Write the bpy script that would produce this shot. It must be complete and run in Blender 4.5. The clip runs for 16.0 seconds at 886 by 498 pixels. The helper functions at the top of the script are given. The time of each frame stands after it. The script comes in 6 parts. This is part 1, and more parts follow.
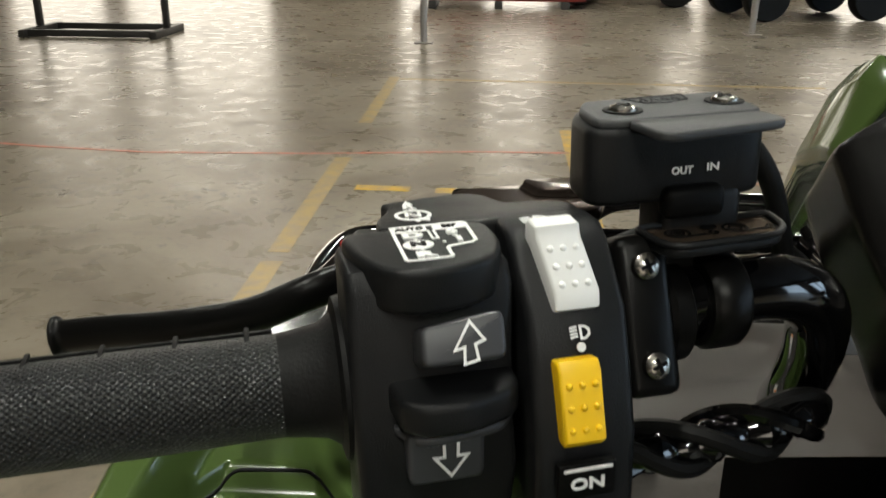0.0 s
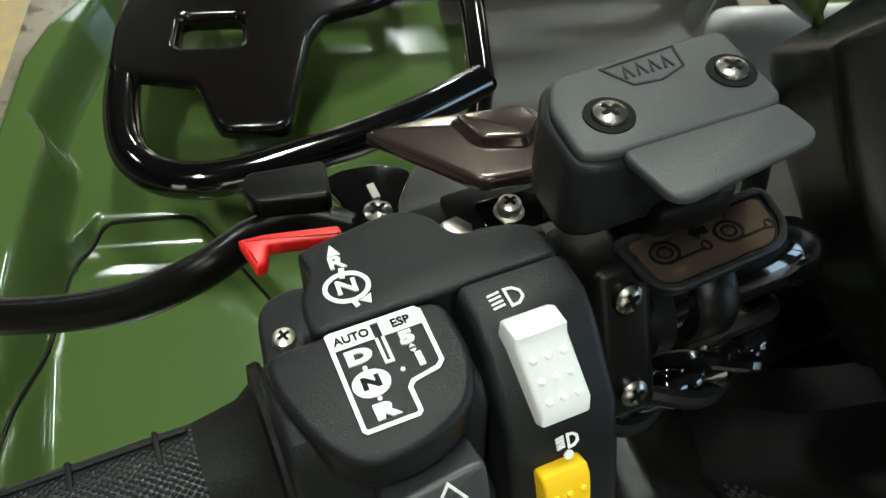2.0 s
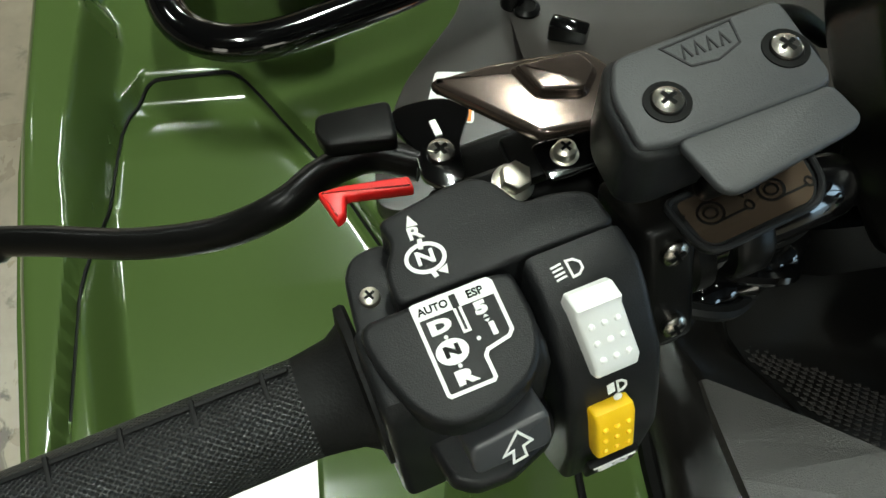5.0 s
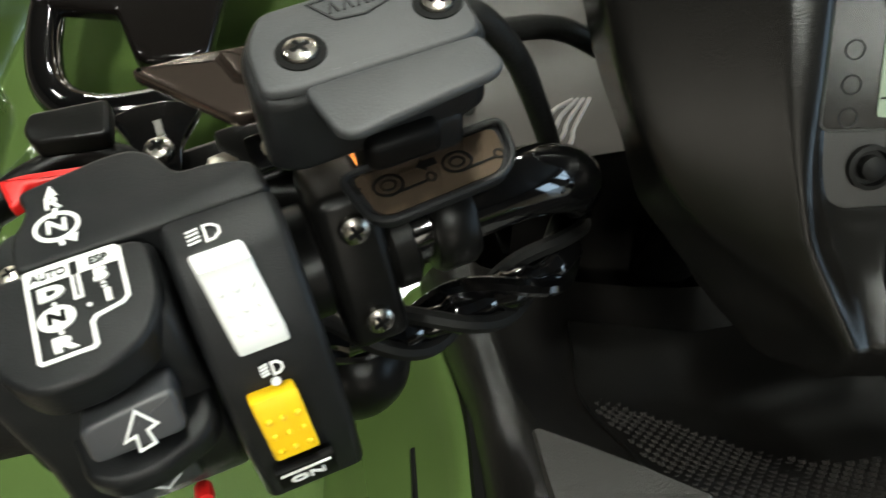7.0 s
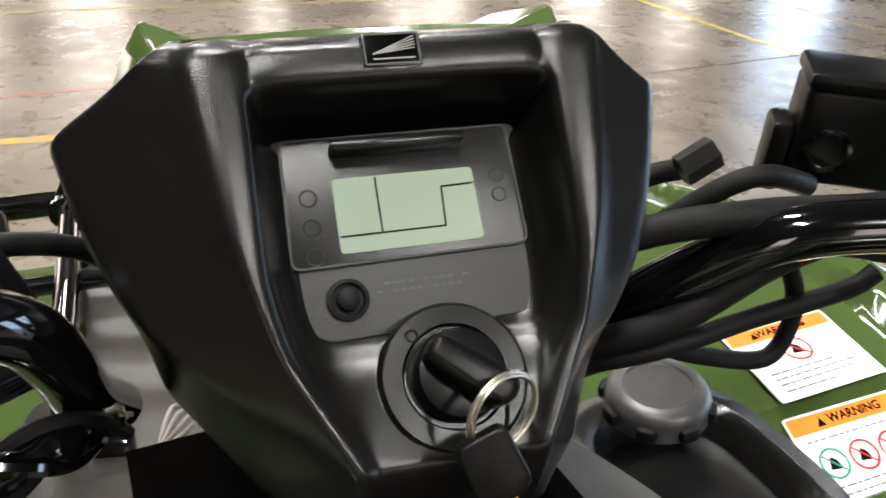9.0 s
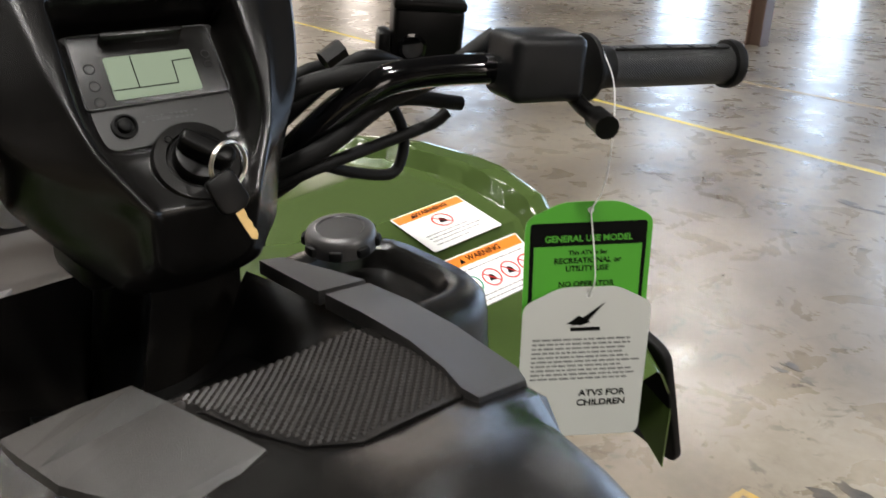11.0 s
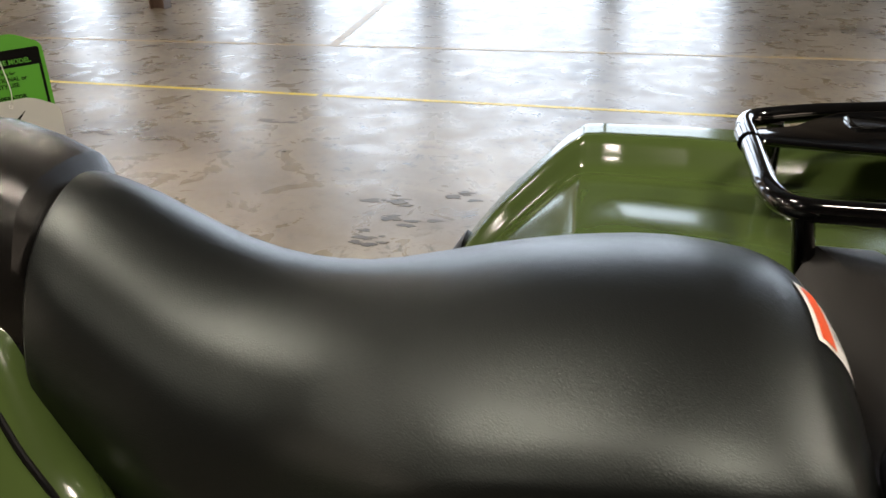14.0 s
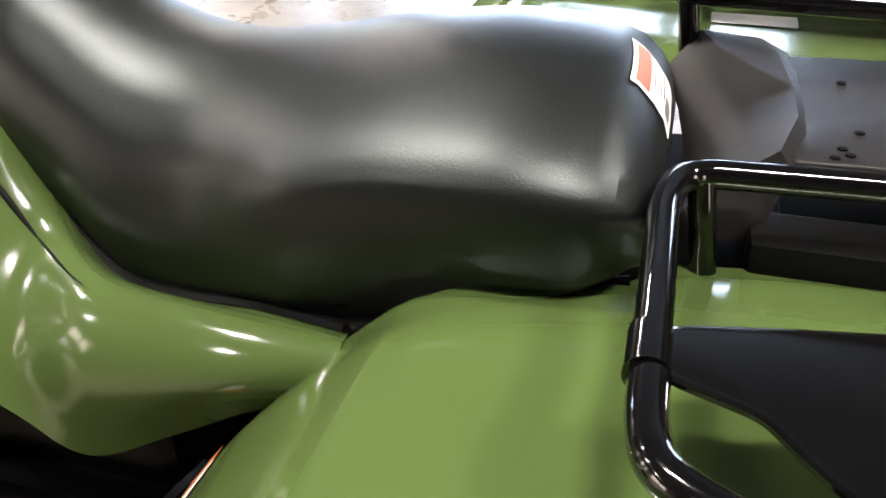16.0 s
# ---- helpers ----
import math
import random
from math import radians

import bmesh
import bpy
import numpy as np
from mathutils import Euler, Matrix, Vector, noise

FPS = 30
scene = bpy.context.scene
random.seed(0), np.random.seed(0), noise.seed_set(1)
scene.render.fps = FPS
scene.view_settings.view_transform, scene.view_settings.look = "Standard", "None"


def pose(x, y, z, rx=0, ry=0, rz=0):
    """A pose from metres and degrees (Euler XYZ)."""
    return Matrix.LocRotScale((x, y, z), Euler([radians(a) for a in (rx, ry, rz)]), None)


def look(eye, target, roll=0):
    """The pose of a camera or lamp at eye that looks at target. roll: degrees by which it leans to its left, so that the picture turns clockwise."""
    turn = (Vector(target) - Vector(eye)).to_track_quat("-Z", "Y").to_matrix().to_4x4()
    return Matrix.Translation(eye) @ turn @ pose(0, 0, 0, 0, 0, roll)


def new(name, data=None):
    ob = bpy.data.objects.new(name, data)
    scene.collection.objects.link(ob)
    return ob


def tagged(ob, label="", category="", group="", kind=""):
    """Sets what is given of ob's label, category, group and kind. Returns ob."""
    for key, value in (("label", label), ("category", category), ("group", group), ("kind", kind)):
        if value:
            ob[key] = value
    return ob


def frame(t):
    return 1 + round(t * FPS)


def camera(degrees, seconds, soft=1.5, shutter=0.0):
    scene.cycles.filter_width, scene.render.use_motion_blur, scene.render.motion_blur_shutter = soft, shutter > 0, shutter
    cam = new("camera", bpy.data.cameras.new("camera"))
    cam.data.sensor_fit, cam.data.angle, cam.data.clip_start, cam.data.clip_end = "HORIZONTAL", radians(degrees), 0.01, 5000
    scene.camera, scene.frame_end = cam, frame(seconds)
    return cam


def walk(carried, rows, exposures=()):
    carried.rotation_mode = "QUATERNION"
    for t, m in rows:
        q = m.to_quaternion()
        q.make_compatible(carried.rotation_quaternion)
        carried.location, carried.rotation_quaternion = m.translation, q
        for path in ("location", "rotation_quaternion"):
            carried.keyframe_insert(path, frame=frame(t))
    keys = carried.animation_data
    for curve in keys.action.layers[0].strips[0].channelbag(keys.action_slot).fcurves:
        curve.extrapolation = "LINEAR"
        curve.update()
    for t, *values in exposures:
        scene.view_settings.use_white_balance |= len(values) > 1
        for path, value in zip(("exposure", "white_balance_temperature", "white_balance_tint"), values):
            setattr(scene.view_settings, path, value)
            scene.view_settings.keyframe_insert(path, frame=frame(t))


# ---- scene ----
from mathutils.bvhtree import BVHTree

cam = camera(54.2, 16.0, shutter=0.25)
PATH = [
    (0, (-0.171, -0.257, 1.284), (-0.287, 1.607, 0.569), 0.4),
    (0.5, (-0.19, -0.227, 1.312), (-0.144, 1.624, 0.554), 2.3),
    (1, (-0.189, -0.192, 1.338), (-0.061, 1.522, 0.315), 2.8),
    (1.5, (-0.196, -0.155, 1.357), (-0.007, 1.356, 0.06), 2.6),
    (2, (-0.195, -0.128, 1.365), (0.011, 1.16, -0.151), 3.2),
    (2.5, (-0.203, -0.11, 1.381), (-0.003, 1.002, -0.27), 3.7),
    (3, (-0.212, -0.097, 1.386), (-0.032, 0.909, -0.334), 3.4),
    (3.5, (-0.21, -0.096, 1.391), (-0.043, 0.857, -0.359), 3.3),
    (6, (-0.197, -0.114, 1.418), (-0.103, 0.799, -0.359), 0.2),
    (6.5, (-0.163, -0.122, 1.402), (-0.06, 0.813, -0.363), 0.5),
    (7, (-0.113, -0.139, 1.374), (0.02, 1.013, -0.256), 0.0),
    (7.5, (-0.070, -0.171, 1.349), (0.123, 1.193, -0.101), -0.4),
    (8, (-0.057, -0.202, 1.338), (0.309, 1.310, 0.082), 0.7),
    (8.5, (-0.040, -0.223, 1.323), (0.487, 1.407, 0.291), 1.6),
    (9, (-0.020, -0.232, 1.302), (0.682, 1.429, 0.437), 2.0),
    (9.2, (-0.021, -0.244, 1.301), (0.775, 1.396, 0.479), 2.2),
    (11.3, (-0.198, -0.522, 1.278), (1.121, 0.764, 0.5), 1.7),
    (11.5, (-0.233, -0.554, 1.271), (1.134, 0.679, 0.491), 1.8),
    (12, (-0.285, -0.622, 1.248), (1.2, 0.463, 0.462), 1.5),
    (12.5, (-0.318, -0.665, 1.235), (1.299, 0.208, 0.445), 1.2),
    (13, (-0.38, -0.688, 1.236), (1.362, -0.118, 0.436), 1.0),
    (13.5, (-0.439, -0.708, 1.231), (1.343, -0.289, 0.427), 0.5),
    (14, (-0.488, -0.758, 1.225), (1.307, -0.405, 0.417), -0.8),
    (14.5, (-0.515, -0.811, 1.21), (1.281, -0.466, 0.401), -0.5),
    (15, (-0.53, -0.85, 1.189), (1.251, -0.475, 0.36), 0.0),
    (15.5, (-0.561, -0.88, 1.183), (1.128, -0.447, 0.203), -0.8),
    (16, (-0.573, -0.913, 1.184), (1.053, -0.441, 0.119), -0.6),
]
walk(cam, [(t, look(eye, target, roll)) for t, eye, target, roll in PATH], [(0.0, 0.2, 6800, 10), (1.0, 0.66, 6500, 4), (3.0, 0.38, 6350, 0), (6.4, 0.34, 6600, 4), (7.0, 0.88, 6650, 6), (8.0, 0.92, 6800, 8), (9.2, 1.08, 6600, 18), (11.3, 0.56, 6700, 18), (12.5, 0.28, 7350, 19), (13.5, 0.22, 7800, 20), (14.5, 0.55, 7700, 21), (16.0, 1.65, 6950, 23)])

# ---- world and light ----
world = bpy.data.worlds.new("world")
scene.world = world
world.use_nodes = True
wt = world.node_tree
sky = wt.nodes.new("ShaderNodeTexSky")
sky.sky_type, sky.sun_disc, sky.sun_elevation, sky.sun_rotation = "NISHITA", False, radians(40), radians(120)
wt.links.new(sky.outputs[0], wt.nodes["Background"].inputs[0])
wt.nodes["Background"].inputs[1].default_value = 0.10


# ---- helpers of the scene ----
def mat(name, color, rough=0.5, metal=0.0, coat=0.0, noise_scale=0.0, noise_mix=0.0, dark=(0, 0, 0), bump=0.0, bump_scale=200.0, spec=0.5):
    m = bpy.data.materials.new(name)
    m.use_nodes = True
    nt = m.node_tree
    b = nt.nodes["Principled BSDF"]
    b.inputs["Base Color"].default_value = (*color, 1)
    b.inputs["Roughness"].default_value = rough
    b.inputs["Metallic"].default_value = metal
    b.inputs["Coat Weight"].default_value = coat
    b.inputs["Coat Roughness"].default_value = 0.06
    b.inputs["Specular IOR Level"].default_value = spec
    if noise_scale:
        tc = nt.nodes.new("ShaderNodeTexCoord")
        n1 = nt.nodes.new("ShaderNodeTexNoise")
        n1.inputs["Scale"].default_value = noise_scale
        n1.inputs["Detail"].default_value = 6
        nt.links.new(tc.outputs["Object"], n1.inputs["Vector"])
        mx = nt.nodes.new("ShaderNodeMix")
        mx.data_type = "RGBA"
        mx.inputs[6].default_value = (*color, 1)
        mx.inputs[7].default_value = (*dark, 1)
        mr = nt.nodes.new("ShaderNodeMapRange")
        mr.inputs[1].default_value, mr.inputs[2].default_value = 0.4, 0.75
        mr.inputs[4].default_value = noise_mix
        nt.links.new(n1.outputs[0], mr.inputs[0])
        nt.links.new(mr.outputs[0], mx.inputs[0])
        nt.links.new(mx.outputs[2], b.inputs["Base Color"])
        rr = nt.nodes.new("ShaderNodeMapRange")
        rr.inputs[3].default_value, rr.inputs[4].default_value = rough * 0.94, min(1, rough * 1.08)
        nt.links.new(n1.outputs[0], rr.inputs[0])
        nt.links.new(rr.outputs[0], b.inputs["Roughness"])
    if bump:
        tc2 = nt.nodes.new("ShaderNodeTexCoord")
        n2 = nt.nodes.new("ShaderNodeTexNoise")
        n2.inputs["Scale"].default_value = bump_scale
        n2.inputs["Detail"].default_value = 3
        nt.links.new(tc2.outputs["Object"], n2.inputs["Vector"])
        bp = nt.nodes.new("ShaderNodeBump")
        bp.inputs["Strength"].default_value = bump
        bp.inputs["Distance"].default_value = 0.001
        nt.links.new(n2.outputs[0], bp.inputs["Height"])
        nt.links.new(bp.outputs[0], b.inputs["Normal"])
    return m


def glow(name, color, strength):
    m = bpy.data.materials.new(name)
    m.use_nodes = True
    nt = m.node_tree
    nt.nodes.remove(nt.nodes["Principled BSDF"])
    e = nt.nodes.new("ShaderNodeEmission")
    e.inputs[0].default_value, e.inputs[1].default_value = (*color, 1), strength
    nt.links.new(e.outputs[0], nt.nodes["Material Output"].inputs[0])
    return m


def mesh_of(name, bm, material, smooth=True):
    bmesh.ops.recalc_face_normals(bm, faces=bm.faces)
    me = bpy.data.meshes.new(name)
    bm.to_mesh(me)
    bm.free()
    me.materials.append(material)
    if smooth:
        for p in me.polygons:
            p.use_smooth = True
        me.set_sharp_from_angle(angle=radians(38))
    return me


def part(name, bm, material, parent, label="", smooth=True):
    ob = new(name, mesh_of(name, bm, material, smooth))
    if parent:
        ob.parent = parent
    if label:
        ob["label"] = label
    return ob


def single(name, bm, material, label, category, kind="", group="", smooth=True):
    """A thing of one mesh."""
    return tagged(new(name, mesh_of(name, bm, material, smooth)), label, category, group, kind)


def thing(name, m, label, category, kind="", group=""):
    e = new(name)
    e.empty_display_size = 0.05
    e.matrix_basis = m
    return tagged(e, label, category, group, kind)


def box(sx, sy, sz, at=(0, 0, 0), bevel=0.0, seg=2, m=None):
    bm = bmesh.new()
    bmesh.ops.create_cube(bm, size=1)
    bmesh.ops.scale(bm, vec=(sx, sy, sz), verts=bm.verts)
    if bevel:
        bmesh.ops.bevel(bm, geom=bm.edges[:], offset=bevel, segments=seg, affect="EDGES", profile=0.5)
    bmesh.ops.translate(bm, vec=at, verts=bm.verts)
    if m is not None:
        bmesh.ops.transform(bm, matrix=m, verts=bm.verts)
    return bm


def offset(poly, d):
    """The outline moved inwards by d."""
    n = len(poly)
    area = sum(poly[i][0] * poly[(i + 1) % n][1] - poly[(i + 1) % n][0] * poly[i][1] for i in range(n))
    sign = 1 if area > 0 else -1
    out = []
    for i in range(n):
        a, b, c = (Vector(poly[(i + k) % n]).to_2d() for k in (-1, 0, 1))
        e1, e2 = (b - a).normalized(), (c - b).normalized()
        t = e1 + e2
        t = t.normalized() if t.length > 1e-6 else e1
        k = min(1.6, 1 / max(0.3, t.dot(e1)))
        out.append((b.x - t.y * d * k * sign, b.y + t.x * d * k * sign))
    return out


def prism(poly, z0, z1, bevel=0.0, seg=2, m=None, top=None):
    """A polygon in x, y drawn up from z0 to z1, with rounded rims; top: scale of the upper outline about its middle."""
    bm = bmesh.new()
    n = len(poly)
    cx, cy = sum(p[0] for p in poly) / n, sum(p[1] for p in poly) / n
    s = top or 1.0
    levels = [(z0, 0, 1), (z1, 0, s)]
    if bevel:
        b = min(bevel, (z1 - z0) * .45)
        arc = [(b * (1 - math.sin(a)), b * (1 - math.cos(a))) for a in [math.pi / 2 * k / (seg + 1) for k in range(seg + 2)]]
        levels = sorted([(z0 + i_, h_, 1) for h_, i_ in arc], key=lambda q: q[0]) + sorted([(z1 - i_, h_, s) for h_, i_ in arc], key=lambda q: q[0])
    rings = []
    for z, inset, k in levels:
        ring = offset(poly, inset) if inset else poly
        rings.append([bm.verts.new((cx + (x - cx) * k, cy + (y - cy) * k, z)) for x, y in ring])
    bm.faces.new(rings[0][::-1])
    bm.faces.new(rings[-1])
    for a, b_ in zip(rings, rings[1:]):
        for i in range(n):
            bm.faces.new((a[i], a[(i + 1) % n], b_[(i + 1) % n], b_[i]))
    if m is not None:
        bmesh.ops.transform(bm, matrix=m, verts=bm.verts)
    return bm


def rounded(poly, r, seg=4):
    """The polygon with its corners rounded by about r."""
    out = []
    n = len(poly)
    for i in range(n):
        a, b, c = (Vector(poly[(i + k) % n]).to_2d() for k in (-1, 0, 1))
        d1, d2 = (a - b), (c - b)
        k1, k2 = min(r, d1.length * 0.49), min(r, d2.length * 0.49)
        p, q = b + d1.normalized() * k1, b + d2.normalized() * k2
        for j in range(seg + 1):
            f = j / seg
            out.append(tuple(p * (1 - f) ** 2 + b * 2 * f * (1 - f) + q * f * f))
    return out


def spline(points, per=6, closed=False):
    """A smooth curve through points, as a list of vectors."""
    pts = [Vector(p) for p in points]
    n = len(pts)
    out = []
    for i in range(n if closed else n - 1):
        p0 = pts[(i - 1) % n] if closed or i else pts[0] * 2 - pts[1]
        p1, p2 = pts[i], pts[(i + 1) % n]
        p3 = pts[(i + 2) % n] if closed or i + 2 < n else p2 * 2 - p1
        for j in range(per):
            f = j / per
            out.append(0.5 * ((2 * p1) + (p2 - p0) * f + (2 * p0 - 5 * p1 + 4 * p2 - p3) * f * f + (3 * p1 - p0 - 3 * p2 + p3) * f ** 3))
    if not closed:
        out.append(pts[-1])
    return out


def bend(points, r, seg=5):
    """A polyline in space with round corners of radius about r."""
    pts = [Vector(p) for p in points]
    out = [pts[0]]
    for a, b, c in zip(pts, pts[1:], pts[2:]):
        k1, k2 = min(r, (a - b).length * 0.49), min(r, (c - b).length * 0.49)
        p, q = b + (a - b).normalized() * k1, b + (c - b).normalized() * k2
        for j in range(seg + 1):
            f = j / seg
            out.append(p * (1 - f) ** 2 + b * 2 * f * (1 - f) + q * f * f)
    out.append(pts[-1])
    return out


def tube(path, r, seg=12, bm=None, closed=False, cap=True, m=None):
    """A pipe along a list of points; r: a radius or a function of the share of the way."""
    bm = bm or bmesh.new()
    pts = [Vector(p) for p in path]
    n = len(pts)
    rings = []
    up = None
    for i, p in enumerate(pts):
        a = pts[(i - 1) % n] if closed or i else p
        b = pts[(i + 1) % n] if closed or i + 1 < n else p
        d = (b - a).normalized()
        if up is None:
            up = d.orthogonal().normalized()
        up = (up - d * up.dot(d)).normalized()
        side = d.cross(up)
        rad = r(i / max(1, n - 1)) if callable(r) else r
        ring = []
        for k in range(seg):
            w = 2 * math.pi * k / seg
            v = p + (up * math.cos(w) + side * math.sin(w)) * rad
            ring.append(bm.verts.new(m @ v if m is not None else v))
        rings.append(ring)
    for i in range(n if closed else n - 1):
        a, b = rings[i], rings[(i + 1) % n]
        for k in range(seg):
            bm.faces.new((a[k], a[(k + 1) % seg], b[(k + 1) % seg], b[k]))
    if cap and not closed:
        bm.faces.new(rings[0][::-1])
        bm.faces.new(rings[-1])
    return bm


def lathe(profile, seg=28, m=None, bm=None):
    """Profile of (radius, height) pairs turned about z."""
    bm = bm or bmesh.new()
    rings = []
    for r, z in profile:
        ring = []
        for k in range(seg):
            w = 2 * math.pi * k / seg
            v = Vector((max(r, 1e-5) * math.cos(w), max(r, 1e-5) * math.sin(w), z))
            ring.append(bm.verts.new(m @ v if m is not None else v))
        rings.append(ring)
    for a, b in zip(rings, rings[1:]):
        for k in range(seg):
            bm.faces.new((a[k], a[(k + 1) % seg], b[(k + 1) % seg], b[k]))
    bm.faces.new(rings[0][::-1])
    bm.faces.new(rings[-1])
    return bm


def loft(sections, closed=True, cap=True, bm=None):
    """A skin over rows of points that all have the same count."""
    bm = bm or bmesh.new()
    rows = [[bm.verts.new(Vector(p)) for p in s] for s in sections]
    n = len(rows[0])
    for a, b in zip(rows, rows[1:]):
        for k in range(n if closed else n - 1):
            bm.faces.new((a[k], a[(k + 1) % n], b[(k + 1) % n], b[k]))
    if cap and closed:
        bm.faces.new(rows[0][::-1])
        bm.faces.new(rows[-1])
    return bm


def grid(fn, nu, nv, thick=0.0, bm=None):
    """A sheet fn(u, v) with u, v from 0 to 1; thick: drawn down its own normal into a shell."""
    bm = bm or bmesh.new()
    vs = [[bm.verts.new(fn(i / nu, j / nv)) for j in range(nv + 1)] for i in range(nu + 1)]
    for i in range(nu):
        for j in range(nv):
            bm.faces.new((vs[i][j], vs[i + 1][j], vs[i + 1][j + 1], vs[i][j + 1]))
    if thick:
        bmesh.ops.recalc_face_normals(bm, faces=bm.faces)
        bmesh.ops.solidify(bm, geom=bm.faces[:], thickness=thick)
    return bm


def axes(origin, x, z):
    """A pose whose x and z axes point as given (z made square to x)."""
    x = Vector(x).normalized()
    y = Vector(z).cross(x).normalized()
    z = x.cross(y)
    m = Matrix((x, y, z)).transposed().to_4x4()
    m.translation = origin
    return m


def join(*bms):
    out = bmesh.new()
    for b in bms:
        me = bpy.data.meshes.new("tmp")
        b.to_mesh(me)
        b.free()
        out.from_mesh(me)
        bpy.data.meshes.remove(me)
    return out


# ---- materials ----
M_GREEN = mat("green_plastic", (0.054, 0.086, 0.024), 0.15, coat=0.15, noise_scale=9, noise_mix=0.25, dark=(0.046, 0.074, 0.021), bump=0.03, bump_scale=60)
M_BLACK = mat("black_plastic", (0.0030, 0.0029, 0.0028), 0.30, noise_scale=40, noise_mix=0.5, dark=(0.006, 0.0058, 0.0055), bump=0.1, bump_scale=1400, spec=0.14)
M_SEAT = mat("seat_vinyl", (0.0048, 0.0054, 0.0054), 0.325, noise_scale=30, noise_mix=0.4, dark=(0.0034, 0.0038, 0.0038), bump=0.26, bump_scale=900, spec=0.44)
M_SEAT.node_tree.nodes["Principled BSDF"].inputs["Specular Tint"].default_value = (0.88, 1.0, 0.98, 1)
M_GLOSS = mat("gloss_black_paint", (0.0014, 0.0014, 0.0016), 0.09, coat=0.6, noise_scale=15, noise_mix=0.3, dark=(0.003, 0.003, 0.003))
M_RUBBER = mat("black_rubber", (0.004, 0.004, 0.004), 0.55, noise_scale=60, noise_mix=0.6, dark=(0.010, 0.010, 0.010), bump=0.2, bump_scale=800, spec=0.15)
M_CHROME = mat("zinc_metal", (0.62, 0.60, 0.56), 0.28, 1.0, noise_scale=80, noise_mix=0.5, dark=(0.4, 0.38, 0.35))
M_WHITE = mat("white_plastic", (0.78, 0.78, 0.77), 0.45, noise_scale=20, noise_mix=0.3, dark=(0.66, 0.66, 0.64))
M_YELLOW = mat("yellow_plastic", (0.85, 0.52, 0.01), 0.42, noise_scale=20, noise_mix=0.3, dark=(0.72, 0.42, 0.01))
M_RED = mat("red_plastic", (0.62, 0.012, 0.012), 0.4, noise_scale=20, noise_mix=0.3, dark=(0.6, 0.015, 0.012))
M_PRINT = mat("white_print", (0.75, 0.75, 0.74), 0.5)

# ---- the hall: floor, walls, ceiling, daylight and lamps ----
def concrete():
    m = bpy.data.materials.new("polished_concrete")
    m.use_nodes = True
    nt = m.node_tree
    b = nt.nodes["Principled BSDF"]
    tc = nt.nodes.new("ShaderNodeTexCoord")

    def noise_of(scale, detail=6, rough=0.6, dist=0.0):
        n = nt.nodes.new("ShaderNodeTexNoise")
        n.inputs["Scale"].default_value, n.inputs["Detail"].default_value = scale, detail
        n.inputs["Roughness"].default_value, n.inputs["Distortion"].default_value = rough, dist
        nt.links.new(tc.outputs["Object"], n.inputs["Vector"])
        return n

    def ramp(src, *stops):
        r = nt.nodes.new("ShaderNodeValToRGB")
        while len(r.color_ramp.elements) < len(stops):
            r.color_ramp.elements.new(0.5)
        for e, (p, c) in zip(r.color_ramp.elements, stops):
            e.position, e.color = p, (*c, 1)
        nt.links.new(src, r.inputs[0])
        return r

    def mix(kind, fac, a, c):
        x = nt.nodes.new("ShaderNodeMix")
        x.data_type, x.blend_type = "RGBA", kind
        if isinstance(fac, float):
            x.inputs[0].default_value = fac
        else:
            nt.links.new(fac, x.inputs[0])
        nt.links.new(a, x.inputs[6])
        nt.links.new(c, x.inputs[7])
        return x

    big = noise_of(0.9, 8, 0.62, 0.8)
    fine = noise_of(30, 4, 0.55)
    patch = noise_of(5.5, 7, 0.62, 0.6)
    base = ramp(big.outputs[0], (0.32, (0.115, 0.092, 0.066)), (0.5, (0.215, 0.180, 0.135)), (0.68, (0.32, 0.28, 0.22)))
    grain = ramp(fine.outputs[0], (0.35, (0.72, 0.70, 0.68)), (0.65, (1, 1, 1)))
    specks = noise_of(14, 6, 0.66, 0.7)
    where = noise_of(1.7, 4, 0.6, 0.3)
    near = ramp(where.outputs[0], (0.44, (0, 0, 0)), (0.62, (1, 1, 1)))
    dark = ramp(specks.outputs[0], (0.54, (0, 0, 0)), (0.62, (1, 1, 1)))
    both = mix("MULTIPLY", 1.0, near.outputs[0], dark.outputs[0])
    stain = ramp(both.outputs[2], (0.0, (1, 1, 1)), (1.0, (0.16, 0.155, 0.15)))
    c = mix("MULTIPLY", 0.3, base.outputs[0], grain.outputs[0])
    c2 = mix("MULTIPLY", 0.9, c.outputs[2], stain.outputs[0])
    nt.links.new(c2.outputs[2], b.inputs["Base Color"])
    rr = nt.nodes.new("ShaderNodeMapRange")
    rr.inputs[1].default_value, rr.inputs[2].default_value = 0.3, 0.7
    rr.inputs[3].default_value, rr.inputs[4].default_value = 0.21, 0.40
    nt.links.new(patch.outputs[0], rr.inputs[0])
    nt.links.new(rr.outputs[0], b.inputs["Roughness"])
    bp = nt.nodes.new("ShaderNodeBump")
    bp.inputs["Strength"].default_value, bp.inputs["Distance"].default_value = 0.16, 0.004
    low = noise_of(2.2, 4, 0.55)
    nt.links.new(low.outputs[0], bp.inputs["Height"])
    nt.links.new(bp.outputs[0], b.inputs["Normal"])
    b.inputs["Specular IOR Level"].default_value = 0.6
    return m


